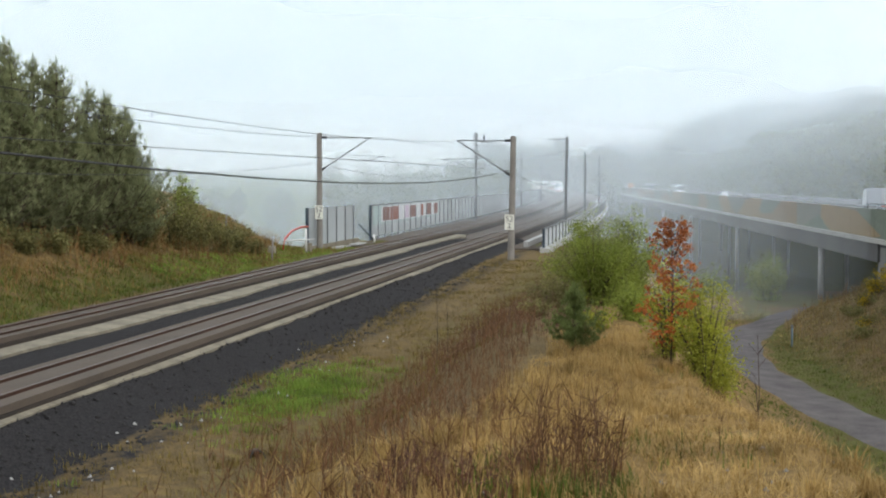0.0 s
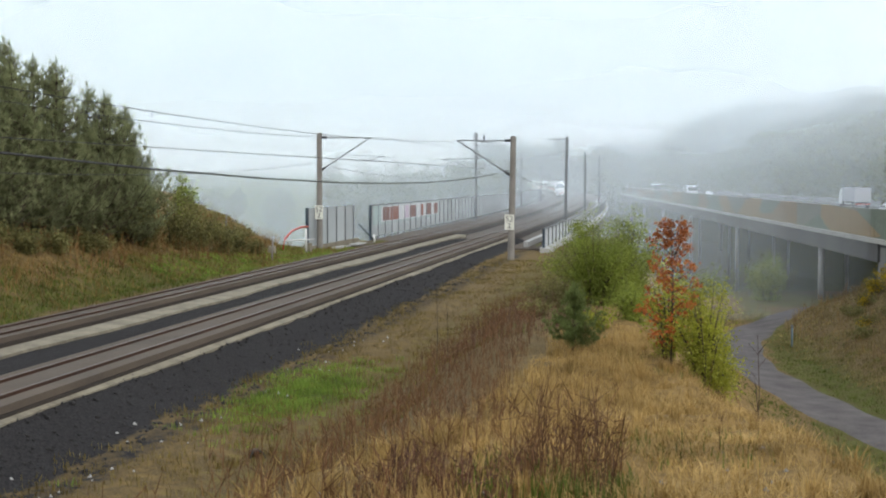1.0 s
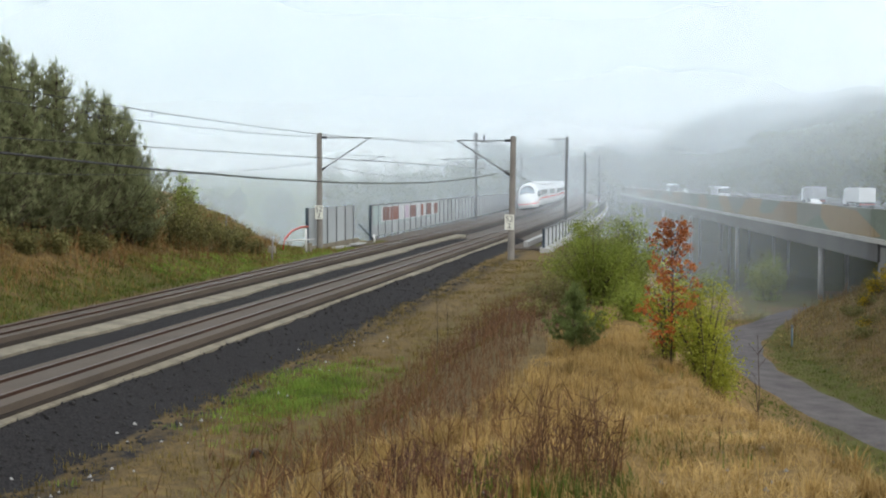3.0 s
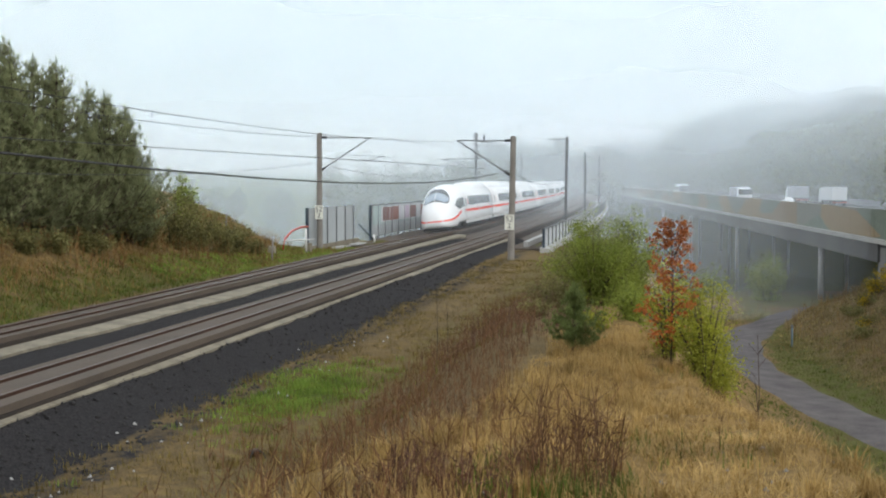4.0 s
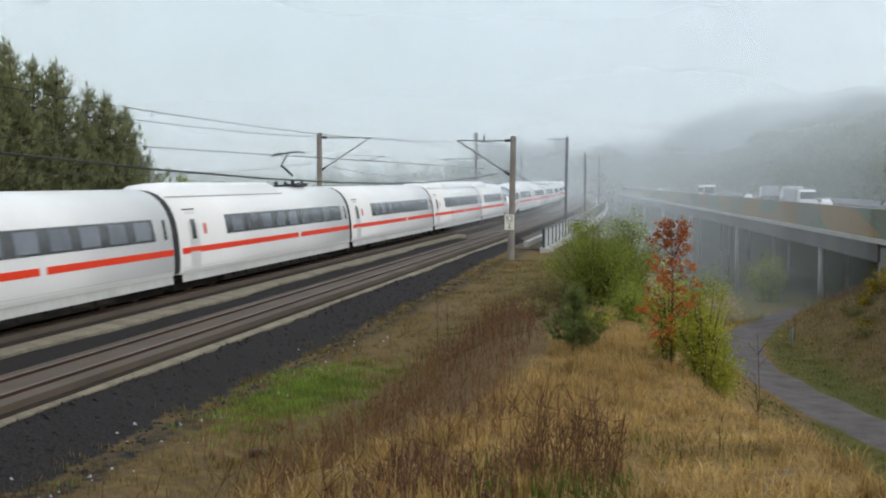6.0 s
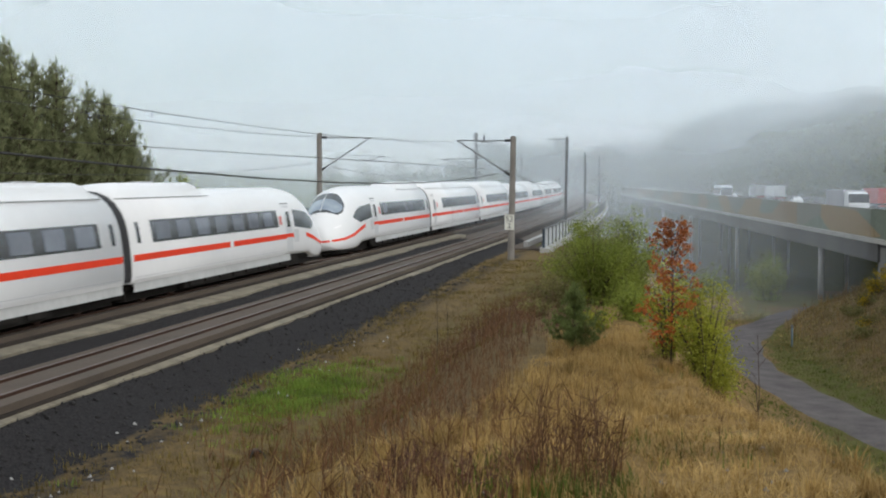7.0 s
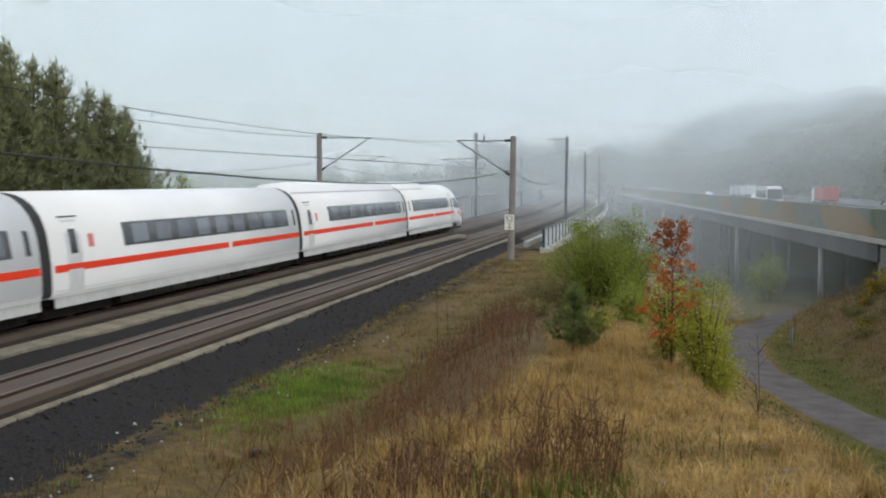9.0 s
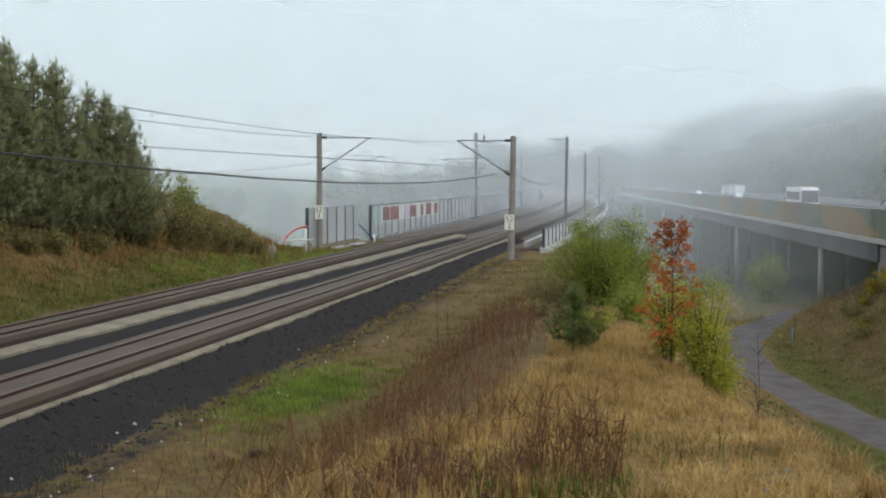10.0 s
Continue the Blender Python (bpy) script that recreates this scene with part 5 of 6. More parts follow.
def stems(rng, P, h, wide=0.005):
    """Main stalk and four twigs each, as narrow blades."""
    n = len(P)
    H = h * rng.uniform(0.4, 1.35, (n, 1))
    a = rng.uniform(0, 6.283, n)
    tilt = np.stack([np.cos(a), np.sin(a), np.zeros(n)], 1) * rng.uniform(0, 0.3, (n, 1))
    up = unit(tilt + np.array([0, 0, 1.0]))
    side = unit(np.cross(up, rng.normal(size=(n, 3))))
    Vs = [np.stack([P - side * wide, P + side * wide, P + up * H], 1)]
    for k in range(5):
        b = P + up * H * rng.uniform(0.35, 0.9, (n, 1))
        d = unit(up + rng.normal(size=(n, 3)) * 0.55)
        e = unit(np.cross(d, rng.normal(size=(n, 3)))) * wide * 0.8
        Vs.append(np.stack([b - e, b + e, b + d * H * rng.uniform(0.15, 0.45, (n, 1))], 1))
    V = np.concatenate(Vs, 0).reshape(-1, 3)
    return V, np.arange(len(V)).reshape(-1, 3)


def pine(name, at, height, rng, mat_n, label, spread=0.34, whorls=11, tuft=0.24, per=9, low=0.06, dense=1.0, lift=(0.35, 0.95), group=""):
    """Trunk, whorled limbs rising at the tips, and needle tufts along the limbs, with bare shoots standing up at the tips."""
    root = empty(name, pose(*at, 0, 0, float(rng.uniform(0, 360))), label, "tree", group)
    bm = bmesh.new()
    add_tube(bm, [(0, 0, -0.3), (0.02 * height * rng.uniform(-1, 1), 0, height * 0.5), (0, 0, height)], 0.018 * height + 0.02, 0.008 * height * 0.3, n=8)
    part("trunk", bm, M["bark"], root, smooth=True)
    lb = bmesh.new()
    C, D, K, KD = [], [], [], []
    for w in range(whorls):
        u = low + (0.95 - low) * (w / (whorls - 1))
        z = u * height
        reach = height * spread * (1 - u) ** 0.9 * (0.85 + 0.3 * math.sin(2.3 * w)) + 0.014 * height
        for b in range(int(rng.integers(5, 8))):
            a = rng.uniform(0, 6.283)
            r = reach * rng.uniform(0.55, 1.2)
            rise = rng.uniform(*lift) * r
            p0 = np.array([0, 0, z])
            p1 = np.array([math.cos(a) * r * 0.6, math.sin(a) * r * 0.6, z + rise * 0.25])
            p2 = np.array([math.cos(a) * r, math.sin(a) * r, z + rise])
            add_tube(lb, [p0, p1, p2], 0.006 * height, 0.0015 * height, n=4)
            k = max(3, int(dense * r / tuft * 2.4))
            for q in range(k):
                t = rng.uniform(0.2, 1.0)
                p = p0 + (p1 - p0) * t / 0.6 if t < 0.6 else p1 + (p2 - p1) * (t - 0.6) / 0.4
                C.append(p + rng.normal(size=3) * tuft * np.array([0.5, 0.5, 0.3]))
                D.append(np.array([math.cos(a) * 0.5, math.sin(a) * 0.5, 0.9]))
            for q in range(3):
                K.append(p2 + rng.normal(size=3) * tuft * 0.5 + np.array([0, 0, q * tuft * 0.45]))
                KD.append(np.array([0.1, 0, 1.0]))
    for q in range(8):
        K.append(np.array([0, 0, height * (0.90 + 0.02 * q)]))
        KD.append(np.array([0, 0, 1.4]))
    tagged(part("limb", lb, M["bark"], root), kind="stuff")
    V, F = needle_tufts(rng, np.array(C), np.array(D), per, tuft * 1.15, tuft * 0.08)
    V2, F2 = needle_tufts(rng, np.array(K), np.array(KD), 7, tuft * 1.5, tuft * 0.08, 0.35)
    np_mesh("crown", np.concatenate([V, V2]), np.concatenate([F, F2 + len(V)]), mat_n, root)
    return root


def shrub(name, at, rx, ry, h, n, size, rng, m, label, stems_n=9, clump=0.5, droop=0.2, category="shrub", group="", low=0.15):
    """Several leaning stems with leaves in uneven clumps round their upper parts."""
    root = empty(name, pose(*at), label, category, group)
    bm = bmesh.new()
    anchors = []
    for k in range(stems_n):
        a = rng.uniform(0, 6.283)
        r = math.sqrt(rng.uniform(0.02, 1.0))
        tip = np.array([math.cos(a) * rx * r, math.sin(a) * ry * r, h * (1 - 0.45 * r * r) * rng.uniform(0.8, 1.03)])
        mid = tip * np.array([0.45, 0.45, 0.55])
        add_tube(bm, [(tip[0] * 0.1, tip[1] * 0.1, -0.2), mid, tip], 0.008 * h + 0.005, 0.003, n=5)
        for q in range(7):
            t = rng.uniform(low, 1.0)
            c = mid * t / 0.55 if t < 0.55 else mid + (tip - mid) * (t - 0.55) / 0.45
            anchors.append((c, clump * rng.uniform(0.5, 1.1)))
    part("stem", bm, M["bark"], root, smooth=True)
    C = []
    for i in range(n):
        c, r = anchors[int(rng.integers(len(anchors)))]
        C.append(c + rng.normal(size=3) * r * np.array([0.5, 0.5, 0.42]))
    C = np.array(C)
    C[:, 2] = np.maximum(C[:, 2], 0.03)
    V, F = leaf_quads(rng, C, size, droop=droop)
    np_mesh("crown", V, F, m, root)
    return root


def sapling(at, h):
    """Young tree: straight leader forked at the top, tiers of rising twigs, rust-red leaves bunched at the twig ends."""
    rng = np.random.default_rng(77)
    root = empty("rust_sapling", pose(*at), "slender sapling with rust-red young leaves", "tree")
    bm = bmesh.new()
    add_tube(bm, [(0, 0, -0.3), (0.03, 0, h * 0.5), (-0.02, 0, h * 0.97)], 0.024, 0.006, n=6)
    tw = bmesh.new()
    add_tube(tw, [(0.02, 0, h * 0.72), (0.16, 0.02, h * 0.84), (0.2, 0.02, h * 0.98)], 0.012, 0.005, n=5)
    C = []

    def bunch(c, q, r):
        C.extend(np.asarray(c) + rng.normal(size=3) * np.array([r, r, r * 0.8]) for _ in range(q))
    tiers = 13
    for k in range(tiers):
        u = 0.14 + 0.76 * k / (tiers - 1)
        for q in range(3):
            a = k * 2.4 + q * 2.1 + rng.uniform(-0.3, 0.3)
            r = (0.20 + 0.42 * (1 - u) ** 0.8) * rng.uniform(0.75, 1.2)
            z = h * u
            tip = np.array([math.cos(a) * r, math.sin(a) * r, z + r * rng.uniform(0.35, 0.7)])
            mid = tip * np.array([0.55, 0.55, 1]) - np.array([0, 0, r * 0.3])
            add_tube(tw, [(0.01, 0, z - 0.05), mid, tip], 0.008, 0.003, n=4)
            bunch(tip, 26, 0.045)
            bunch(mid, 12, 0.04)
        bunch((0, 0, h * u), 10, 0.05)
    for dx, z in ((-0.02, 0.97), (-0.06, 0.9), (0.2, 0.98), (0.24, 0.93), (0.15, 0.88), (-0.08, 0.84)):
        bunch((dx, 0, h * z), 34, 0.05)
    part("trunk", bm, M["bark"], root, smooth=True)
    tagged(part("twig", tw, M["bark"], root), kind="stuff")
    V, F = leaf_quads(rng, np.array(C), 0.042, 1.9, 0.5)
    np_mesh("crown", V, F, M["leaf_rust"], root)
    return root


def on(x, y, sink=0.0):
    return (x, y, float(ground_z(x, y)) - sink)


def build_plants():
    rng = np.random.default_rng(11)
    # tall pines on the cutting
    for x, y, top in ((-19.6, 52, 10.4), (-17.5, 55.5, 9.0), (-15.8, 56, 8.6), (-15.6, 60, 7.9), (-14.6, 59, 7.5), (-14.3, 61.5, 7.0), (-21.5, 57, 11.5), (-23.5, 52, 11.5),
                      (-17.0, 51.0, 7.4), (-20.5, 61, 10.8), (-15.0, 58.0, 6.0), (-18.6, 49.0, 6.4), (-24.5, 60, 12.0), (-15.9, 54.2, 6.0),
                      (-16.6, 58.5, 8.5), (-18.4, 57.5, 9.6), (-19.0, 51.0, 8.4), (-16.4, 53.0, 6.9), (-20.2, 54.5, 10.2), (-15.2, 56.8, 5.6), (-17.8, 48.8, 5.6),
                      (-17.2, 57.5, 8.9), (-18.9, 55.5, 9.4), (-17.0, 54.0, 8.2), (-18.2, 53.0, 9.0), (-14.7, 63.0, 6.2), (-13.9, 60.8, 5.2), (-15.2, 62.5, 7.3)):
        g = on(x, y)
        pine("pine", g, top - g[2], rng, M["needle"], "tall dark green pine on the cutting slope", 0.37, 20, 0.18, 9, 0.03, 1.15, (0.35, 1.0), "pines on the slope")
    # shrubs along the crest and foot of the pines
    for x, y, r, h, m in ((-14.2, 64, 1.3, 3.4, "leaf_dark"), (-12.9, 65, 1.3, 3.2, "leaf_dark"), (-12.2, 68, 1.2, 2.9, "leaf_dark"), (-11.4, 70, 1.2, 2.2, "leaf_dark"),
                          (-13.3, 71.5, 0.9, 3.3, "leaf_fresh"), (-14.0, 73.5, 0.5, 3.6, "leaf_fresh"), (-12.6, 66.5, 0.9, 1.9, "leaf_dark"), (-16.5, 57.5, 1.6, 2.4, "leaf_dark"), (-18.2, 54, 1.7, 2.6, "leaf_dark"),
                          (-14.8, 60.5, 1.5, 2.2, "leaf_dark"), (-20.4, 51.5, 1.7, 2.6, "leaf_dark"), (-13.4, 62.0, 1.0, 1.6, "leaf_dark"), (-10.9, 72.5, 1.0, 1.6, "leaf_dark"),
                          (-17.6, 50.5, 1.2, 1.5, "leaf_dark"), (-10.3, 74, 0.8, 0.9, "leaf_dark"), (-16.5, 49.0, 0.8, 0.8, "leaf_dark"), (-15.5, 50.5, 0.8, 0.8, "leaf_dark"), (-14.9, 52.3, 0.8, 0.8, "leaf_dark"), (-14.3, 55.0, 0.8, 0.8, "leaf_dark"), (-17.3, 47.6, 0.8, 0.8, "leaf_dark")):
        shrub("slope_shrub", on(x, y), r, r, h, 3000, 0.075, rng, M[m], "dense dark green shrub on the cutting slope" if m == "leaf_dark" else "pale fresh green shrub on the cutting slope", 10, r * 0.5, group="slope shrubs", low=0.02)
    shrub("gorse_bush", on(-14.0, 62.6), 0.5, 0.3, 2.55, 260, 0.06, rng, M["gorse"], "gorse bush with yellow flowers among shrubs", 4, 0.22, low=0.85)
    # plants on the knoll
    pine("young_pine", on(2.68, 27.8, 0.05), 1.28, rng, M["needle_young"], "small dark green young pine on the knoll", 0.5, 11, 0.085, 17, 0.08, 1.7, (0.15, 0.8))
    sapling(on(4.2, 25.0), 2.7)
    shrub("green_bush", on(4.9, 44.0, 0.3), 1.7, 1.5, 3.3, 42000, 0.036, rng, M["leaf_fresh"], "large rounded fresh green bush", 46, 0.55, low=0.05)
    shrub("green_bush", on(6.2, 46.0, 0.3), 1.3, 1.3, 3.75, 30000, 0.036, rng, M["leaf_fresh"], "large rounded fresh green bush", 38, 0.5, low=0.05)
    shrub("green_bush", on(5.2, 37.0, 0.1), 0.8, 0.8, 1.3, 6000, 0.034, rng, M["leaf_fresh"], "low fresh green bush", 14, 0.4, low=0.05)
    shrub("yellow_bush", on(4.75, 24.6), 0.62, 0.55, 2.25, 8000, 0.033, rng, M["leaf_yellow"], "airy yellow-green bush on the knoll edge", 24, 0.34, low=0.12)
    shrub("yellow_bush", on(4.35, 26.4), 0.7, 0.5, 2.0, 5000, 0.034, rng, M["leaf_yellow"], "airy yellow-green bush on the knoll edge", 18, 0.34, low=0.1)
    shrub("yellow_bush", on(5.15, 25.2), 0.4, 0.4, 1.7, 3200, 0.033, rng, M["leaf_yellow"], "airy yellow-green bush on the knoll edge", 12, 0.3, low=0.05)
    shrub("low_shrub", on(3.45, 43.0), 0.9, 0.7, 1.15, 4000, 0.04, rng, M["leaf_dark"], "low dark green scrub", 14, 0.4, low=0.05)
    shrub("low_shrub", on(2.9, 40.0), 0.9, 0.6, 0.5, 1200, 0.045, rng, M["leaf_dark"], "low dark green scrub", 9, 0.3, low=0.05)
    shrub("low_shrub", on(3.7, 33.0), 0.6, 0.5, 0.6, 900, 0.045, rng, M["leaf_yellow"], "low olive scrub in the grass", 9, 0.3, low=0.05)
    # under and before the motorway bridge
    shrub("valley_bush", on(28.0, 118.0, 0.3), 2.6, 2.2, 4.4, 5200, 0.11, rng, M["leaf_fresh"], "round green bush under the bridge", 20, 1.0, low=0.05)
    shrub("valley_bush", on(24.5, 126.0, 0.3), 2.2, 2.2, 3.4, 2600, 0.12, rng, M["leaf_fresh"], "round green bush under the bridge", 14, 1.0, low=0.05)
    for x, y, r, h in ((29.3, 92.5, 0.9, 1.3), (27.9, 90.0, 0.5, 0.6), (26.2, 84.0, 0.7, 0.5), (31.0, 95, 1.0, 1.3)):
        shrub("gorse_bush", on(x, y), r * 0.8, r * 0.8, h, 900 if h > 1.2 else 240, 0.07, rng, M["gorse"], "gorse bush with yellow flowers on the bank", 8, 0.4, low=0.3, group="gorse on the bank")
        shrub("bank_shrub", on(x + 0.2, y + 0.3), r * 1.2, r * 1.2, h * 0.85, 1200, 0.08, rng, M["leaf_dark"], "dark green gorse scrub on the bank", 9, 0.5, low=0.05, group="scrub on the bank")
    for x, y in ((25.0, 81.0), (27.5, 82.5), (29.5, 86.0), (31, 90), (26.8, 88.5)):
        shrub("bank_shrub", on(x, y), 1.1, 0.9, 0.7, 900, 0.08, rng, M["leaf_dark"], "low brownish green scrub on the bank", 8, 0.5, low=0.05, group="scrub on the bank")
    # thin bare saplings on the knoll's edge
    for x, y, h in ((5.35, 23.0, 1.9), (-0.15, 33.0, 1.9), (4.75, 20.5, 0.9), (6.0, 20.5, 0.8), (0.1, 32.0, 1.4)):
        t = empty("bare_sapling", pose(*on(x, y)), "thin bare brown sapling", "sapling", "bare saplings")
        bm = bmesh.new()
        add_tube(bm, [(0, 0, -0.1), (0.02, 0, h * 0.5), (-0.02, 0, h)], 0.012, 0.004, n=5)
        for k in range(7):
            z = h * rng.uniform(0.3, 0.9)
            a = rng.uniform(0, 6.283)
            add_tube(bm, [(0, 0, z), (0.18 * math.cos(a), 0.18 * math.sin(a), z + 0.22)], 0.005, 0.002, n=4)
        part("stem", bm, M["bark"], t)


def build_woods():
    """Woods on the hill beyond the motorway and across the valley, as many crowns of leaf clumps."""
    rng = np.random.default_rng(21)

    def wood(name, places, label, size=1.1, thick=1.0):
        Cs = []
        for x, y, h, r in places:
            g = float(ground_z(x, y))
            n = int((240 + 42 * r) * thick)
            d = unit(rng.normal(size=(n, 3)))
            rad = rng.uniform(0.45, 1.0, (n, 1))
            lump = 1 + 0.32 * np.sin(d[:, :1] * 5 + x) * np.cos(d[:, 1:2] * 4 + y)
            Cs.append(np.array([x, y, g + h * 0.55]) + d * rad * lump * np.array([r, r, h * 0.5]))
        C = np.concatenate(Cs, 0)
        V, F = leaf_quads(rng, C, size, 1.3)
        tagged(np_mesh(name, V, F, M["leaf_far"]), label, "woods", kind="stuff")
    pl = []
    for _ in range(640):
        y = 225 + 640 * rng.random() ** 1.15
        e = 3 + 105 * rng.random() ** 1.2
        h = rng.uniform(9, 19)
        pl.append((66 + 0.078 * (y - 100) - 0.00011 * min(500, max(0, y - 350)) ** 2 + e, y, h, h * rng.uniform(0.34, 0.52)))
    wood("hillside_wood", pl, "misty mixed wood on the hill beyond the motorway", 0.75, 1.2)
    pl = []
    for x, y, top in [(rng.uniform(-30, 6), rng.uniform(295, 345), rng.uniform(2, 8)) for _ in range(24)] + [(rng.uniform(-110, -30), rng.uniform(330, 420), rng.uniform(-2, 5)) for _ in range(16)] + [(11.6, 318, 6.5)]:
        h = top - float(ground_z(x, y))
        pl.append((x, y, h, min(4.5, h * 0.3)))
    wood("valley_wood", pl, "faint misty trees across the valley", 0.42, 6.5)
    # woods that close the view beyond the railway viaduct
    pl = []
    for x, y, top in [(rng.uniform(14, 105), rng.uniform(735, 765), rng.uniform(14, 27)) for _ in range(40)] + [(rng.uniform(8, 27), rng.uniform(430, 500), rng.uniform(4, 10)) for _ in range(9)] + [(rng.uniform(47, 56), rng.uniform(430, 480), rng.uniform(2, 6)) for _ in range(6)]:
        g = float(ground_z(x, y))
        pl.append((x, y, top - g, min(7.0, (top - g) * 0.35)))
    wood("distant_wood", pl, "pale misty wood beyond the railway viaduct", 1.0, 3.0)


# ---- traffic on the motorway ----
M["v_white"] = mat("vehicle_white", (0.78, 0.79, 0.80), (0.72, 0.73, 0.74), 2, 3, 0.3, spec=0.5)
M["v_grey"] = mat("trailer_grey", (0.42, 0.42, 0.45), (0.36, 0.36, 0.39), 2, 3, 0.5)
M["v_red"] = mat("vehicle_red", (0.45, 0.05, 0.04), (0.38, 0.045, 0.035), 2, 3, 0.4)
M["v_orange"] = mat("vehicle_orange", (0.70, 0.26, 0.04), (0.62, 0.22, 0.04), 2, 3, 0.4)
M["v_blue"] = mat("vehicle_blue", (0.06, 0.12, 0.32), (0.05, 0.09, 0.26), 2, 3, 0.3)
M["v_glass"] = mat("vehicle_glass", (0.02, 0.024, 0.03), (0.03, 0.035, 0.04), 1, 3, 0.08, spec=0.6)


def wheels(root, xs, half, r=0.35):
    for x in xs:
        for sd in (-1, 1):
            w = tubepart("wheel", [(x, sd * half - 0.11, r), (x, sd * half + 0.11, r)], r, M["rubber"], root, n=16)
            tubepart("rim", [(x, sd * half - 0.12, r), (x, sd * half + 0.12, r)], r * 0.55, M["steel"], w, n=12)


def hull(name, profile, half, m, root, label="", tuck=0.0, bevel=0.05):
    """A side profile (x, z) drawn across the width, with rounded edges."""
    bm = bmesh.new()
    lo, hi = min(p[1] for p in profile), max(p[1] for p in profile)
    rows = []
    for sd in (-1, 1):
        rows.append([bm.verts.new((x, sd * (half - tuck * max(0, (z - lo) / (hi - lo))), z)) for x, z in profile])
    k = len(profile)
    bm.faces.new(rows[0])
    bm.faces.new(rows[1][::-1])
    for j in range(k):
        bm.faces.new((rows[0][j], rows[1][j], rows[1][(j + 1) % k], rows[0][(j + 1) % k]))
    bmesh.ops.recalc_face_normals(bm, faces=bm.faces)
    bmesh.ops.bevel(bm, geom=list(bm.edges), offset=bevel, segments=2, affect="EDGES")
    return part(name, bm, m, root, label)


def motor_car(m, label):
    c = empty("car", Matrix.Identity(4), label, "car", "motorway traffic")
    hull("body", [(-2.2, 0.3), (2.2, 0.3), (2.2, 0.65), (1.2, 0.88), (-2.1, 0.95), (-2.2, 0.8)], 0.9, m, c, bevel=0.06)
    hull("cabin", [(1.15, 0.86), (0.4, 1.42), (-1.2, 1.46), (-2.05, 0.92)], 0.82, m, c, tuck=0.16)
    hull("glasshouse", [(1.05, 0.92), (0.36, 1.36), (-1.15, 1.38), (-1.9, 0.96)], 0.835, M["v_glass"], c, tuck=0.15, bevel=0.02)
    wheels(c, (-1.35, 1.35), 0.82, 0.31)
    return c


def van(m, label, long=5.8, high=2.5):
    c = empty("van", Matrix.Identity(4), label, "van", "motorway traffic")
    h = long / 2
    hull("body", [(-h, 0.35), (h, 0.35), (h, 0.95), (h - 0.75, 1.15), (h - 1.4, high - 0.2), (h - 1.9, high), (-h + 0.1, high), (-h, high - 0.2)], 1.0, m, c, tuck=0.08, bevel=0.08)
    hull("windscreen", [(h - 0.74, 1.2), (h - 1.34, high - 0.28), (h - 1.42, high - 0.28), (h - 0.9, 1.2)], 0.94, M["v_glass"], c, tuck=0.06, bevel=0.01)
    hull("side_glass", [(h - 1.0, 1.25), (h - 1.45, high - 0.5), (-h + 0.5, high - 0.5), (-h + 0.5, 1.25)], 0.985, M["v_glass"], c, tuck=0.03, bevel=0.01)
    wheels(c, (-h + 1.0, h - 1.0), 0.9)
    return c


def coach(label):
    c = empty("coach", Matrix.Identity(4), label, "bus", "motorway traffic")
    hull("body", [(-6, 0.35), (6, 0.35), (6.05, 1.4), (5.7, 3.3), (5.4, 3.5), (-5.9, 3.5), (-6, 3.3)], 1.27, M["v_white"], c, tuck=0.08, bevel=0.1)
    hull("side_glass", [(5.3, 1.75), (5.1, 2.9), (-5.4, 2.9), (-5.4, 1.75)], 1.275, M["v_glass"], c, tuck=0.03, bevel=0.02)
    hull("windscreen", [(6.06, 1.45), (5.8, 3.1), (5.6, 3.1), (5.7, 1.45)], 1.18, M["v_glass"], c, tuck=0.03, bevel=0.02)
    hull("lower_band", [(5.0, 0.8), (5.0, 1.3), (-1.0, 1.3), (-2.5, 0.8)], 1.275, M["v_blue"], c, bevel=0.01)
    wheels(c, (-3.4, 3.6), 1.15, 0.5)
    return c


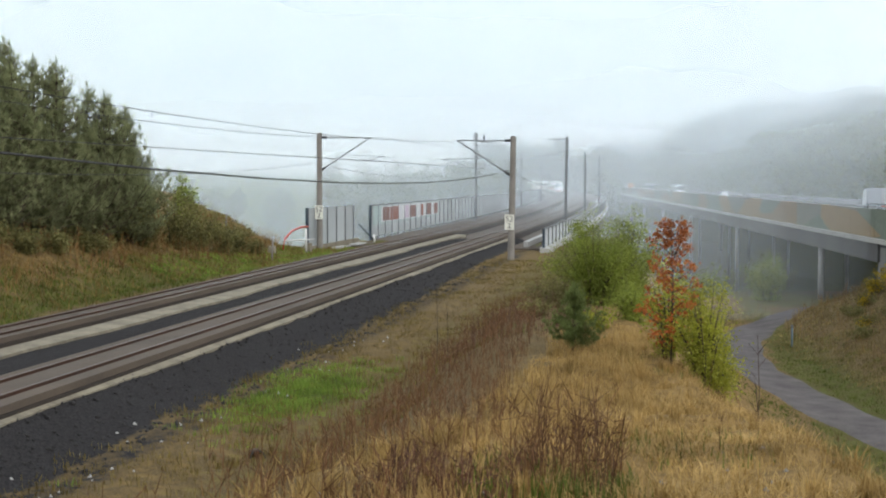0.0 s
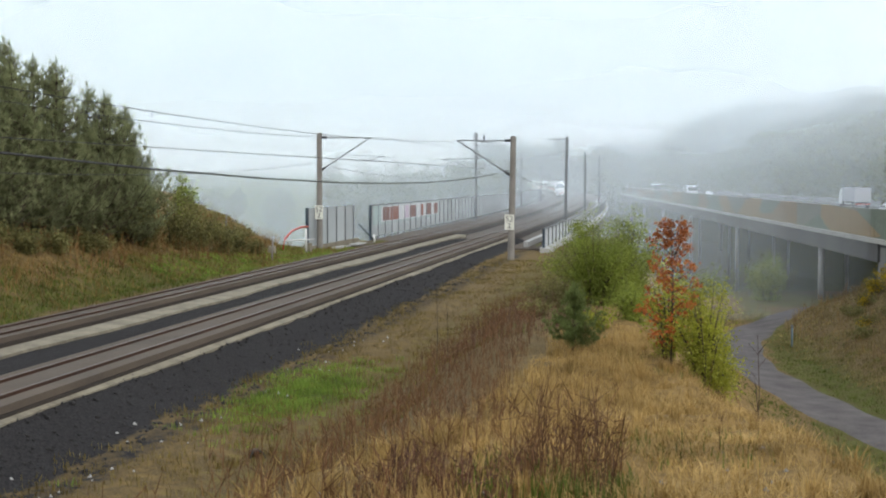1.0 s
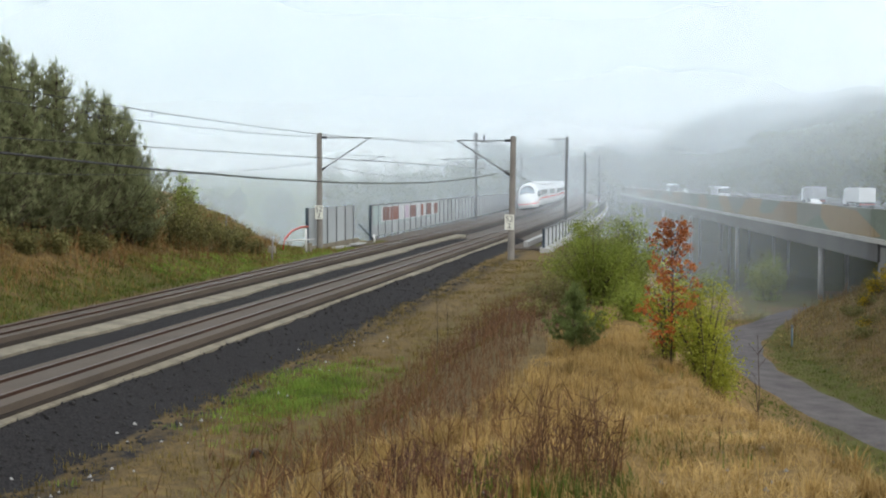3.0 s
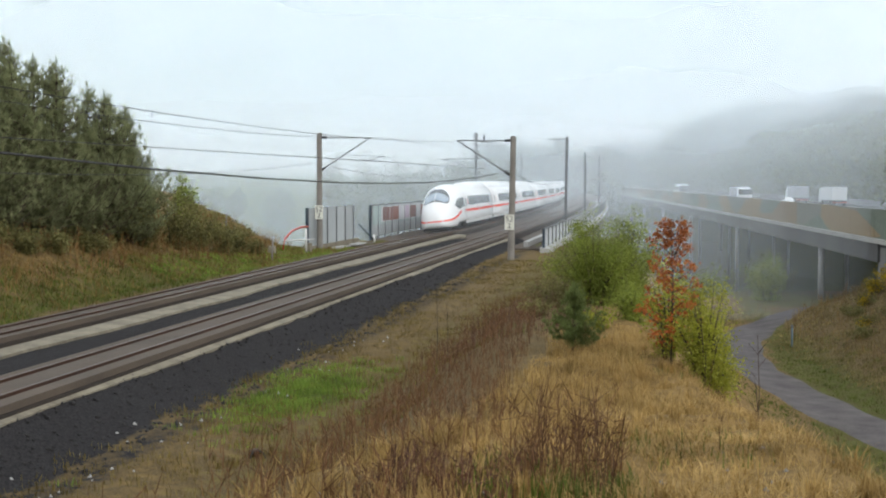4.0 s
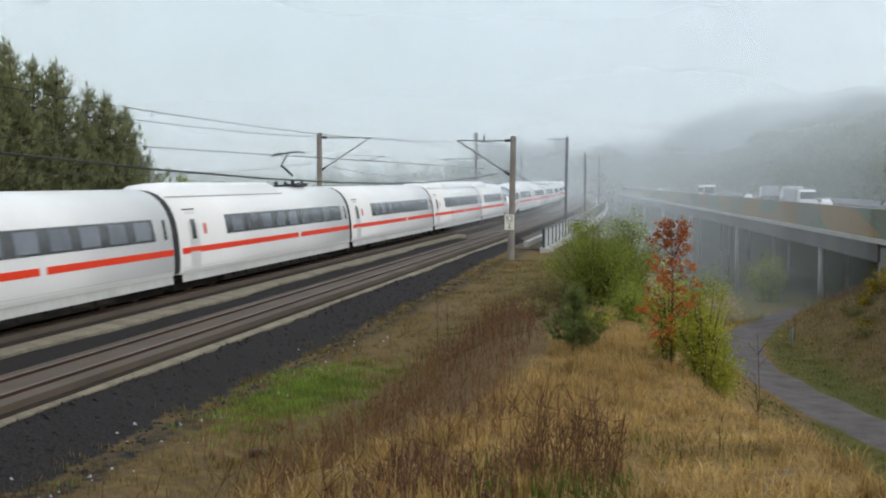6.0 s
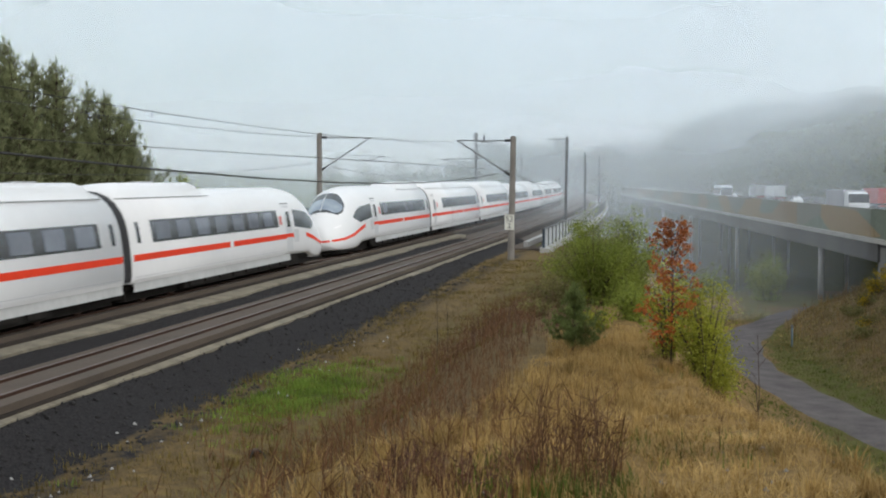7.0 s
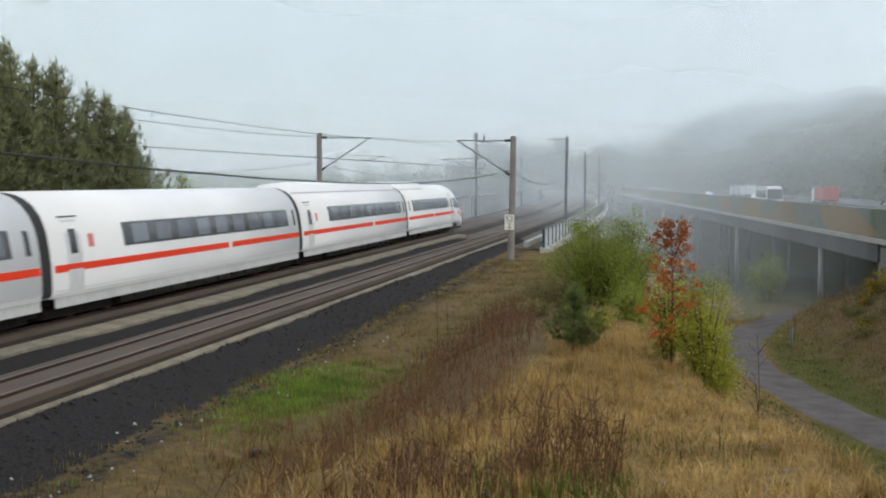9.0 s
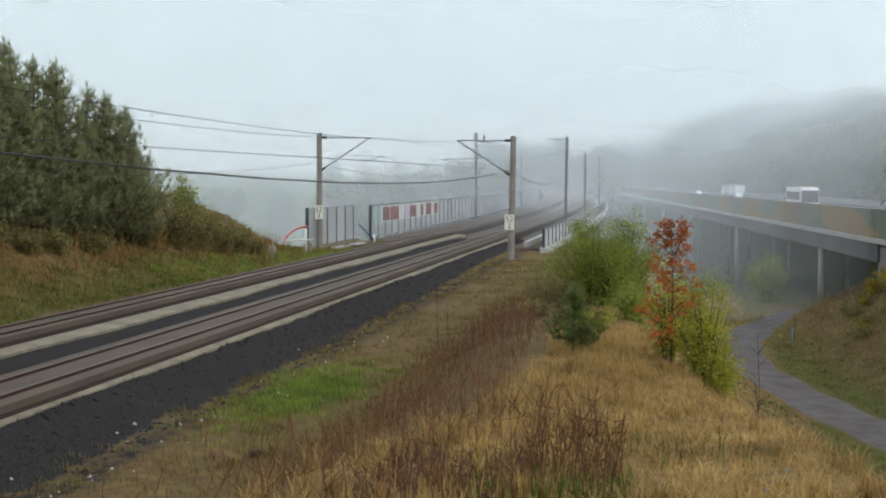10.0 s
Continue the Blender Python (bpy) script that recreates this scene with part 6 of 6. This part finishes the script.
def lorry(box, cab, label):
    c = empty("lorry", Matrix.Identity(4), label, "truck", "motorway traffic")
    hull("trailer", [(-4.5, 1.0), (5.2, 1.0), (5.2, 3.3), (-4.5, 3.3)], 1.27, box, c, bevel=0.04)
    hull("cab", [(5.6, 0.5), (8.0, 0.5), (8.05, 1.9), (7.8, 2.8), (6.6, 3.15), (5.6, 3.15)], 1.24, cab, c, tuck=0.06, bevel=0.1)
    hull("windscreen", [(8.07, 1.9), (7.86, 2.9), (7.7, 2.9), (7.8, 1.9)], 1.15, M["v_glass"], c, bevel=0.01)
    hull("chassis", [(-4.5, 0.75), (7.6, 0.75), (7.6, 0.98), (-4.5, 0.98)], 0.6, M["under"], c, bevel=0.02)
    for k in range(5):
        boxpart("trailer_rib", (-4.2 + k * 2.2, -4.1 + k * 2.2, -1.29, 1.29, 1.05, 3.25), box, c)
    boxpart("rear_bumper", (-4.56, -4.4, -1.2, 1.2, 0.55, 0.75), M["v_red"], c)
    wheels(c, (-3.4, -2.1, 5.0, 7.0), 1.1, 0.5)
    return c


def build_traffic():
    """Each vehicle with its lane (metres across from the near edge), start ahead and speed (positive: away)."""
    w, g = M["v_white"], M["v_grey"]
    return [
        (lorry(g, w, "grey box lorry driving on the motorway bridge"), 27.0, 207, 17.6),
        (lorry(w, w, "white box lorry driving on the motorway bridge"), 27.0, 159, 20.8),
        (lorry(M["v_red"], w, "red box lorry with white cab driving on the motorway bridge"), 27.0, 69, 20.0),
        (coach("white coach with dark windows on the motorway bridge"), 12.0, 485, -29.3),
        (motor_car(w, "white car driving on the motorway bridge"), 8.5, 412, -29.2),
        (lorry(g, w, "grey box lorry with white cab on the motorway bridge"), 12.0, 378, -30.5),
        (motor_car(w, "white car driving on the motorway bridge"), 24.0, 372, 36.0),
        (motor_car(w, "white car driving on the motorway bridge"), 22.0, 70, 26.0),
        (lorry(M["v_orange"], M["v_orange"], "orange lorry far off on the motorway bridge"), 19.0, 720, 27.0),
        (van(w, "white van driving on the motorway bridge"), 12.0, 930, -36.0),
        (motor_car(w, "white car driving on the motorway bridge"), 20.0, 150, 25.0),
        (van(w, "white van driving on the motorway bridge", 5.2, 2.2), 12.0, 640, -20.0),
    ]


def traffic_rows(x, y, v):
    return [(t, Matrix.Translation(bp(y + v * t, x, DECK)) @ Matrix.Rotation(radians(90 if v > 0 else -90) - 0.0783, 4, "Z")) for t in (0, 2, 4, 6, 8, 10)]


build_ground()
ribbon("access_road", ROAD, 1.75, M["track_road"], 0.06, "wet grey gravel service road", "road")
ribbon("access_fork", FORK, 1.5, M["track_road"], 0.05, "wet grey gravel side road", "road")
build_way()
build_bridge()
build_walls()
build_line()
build_woods()
build_plants()
build_grass()
build_mist()
cars = build_train()
traffic = build_traffic()


def motions():
    for c, back, reverse in cars:
        walk(c, train_rows(back, reverse))
    for c, x, y, v in traffic:
        walk(c, traffic_rows(x, y, v))


motions()
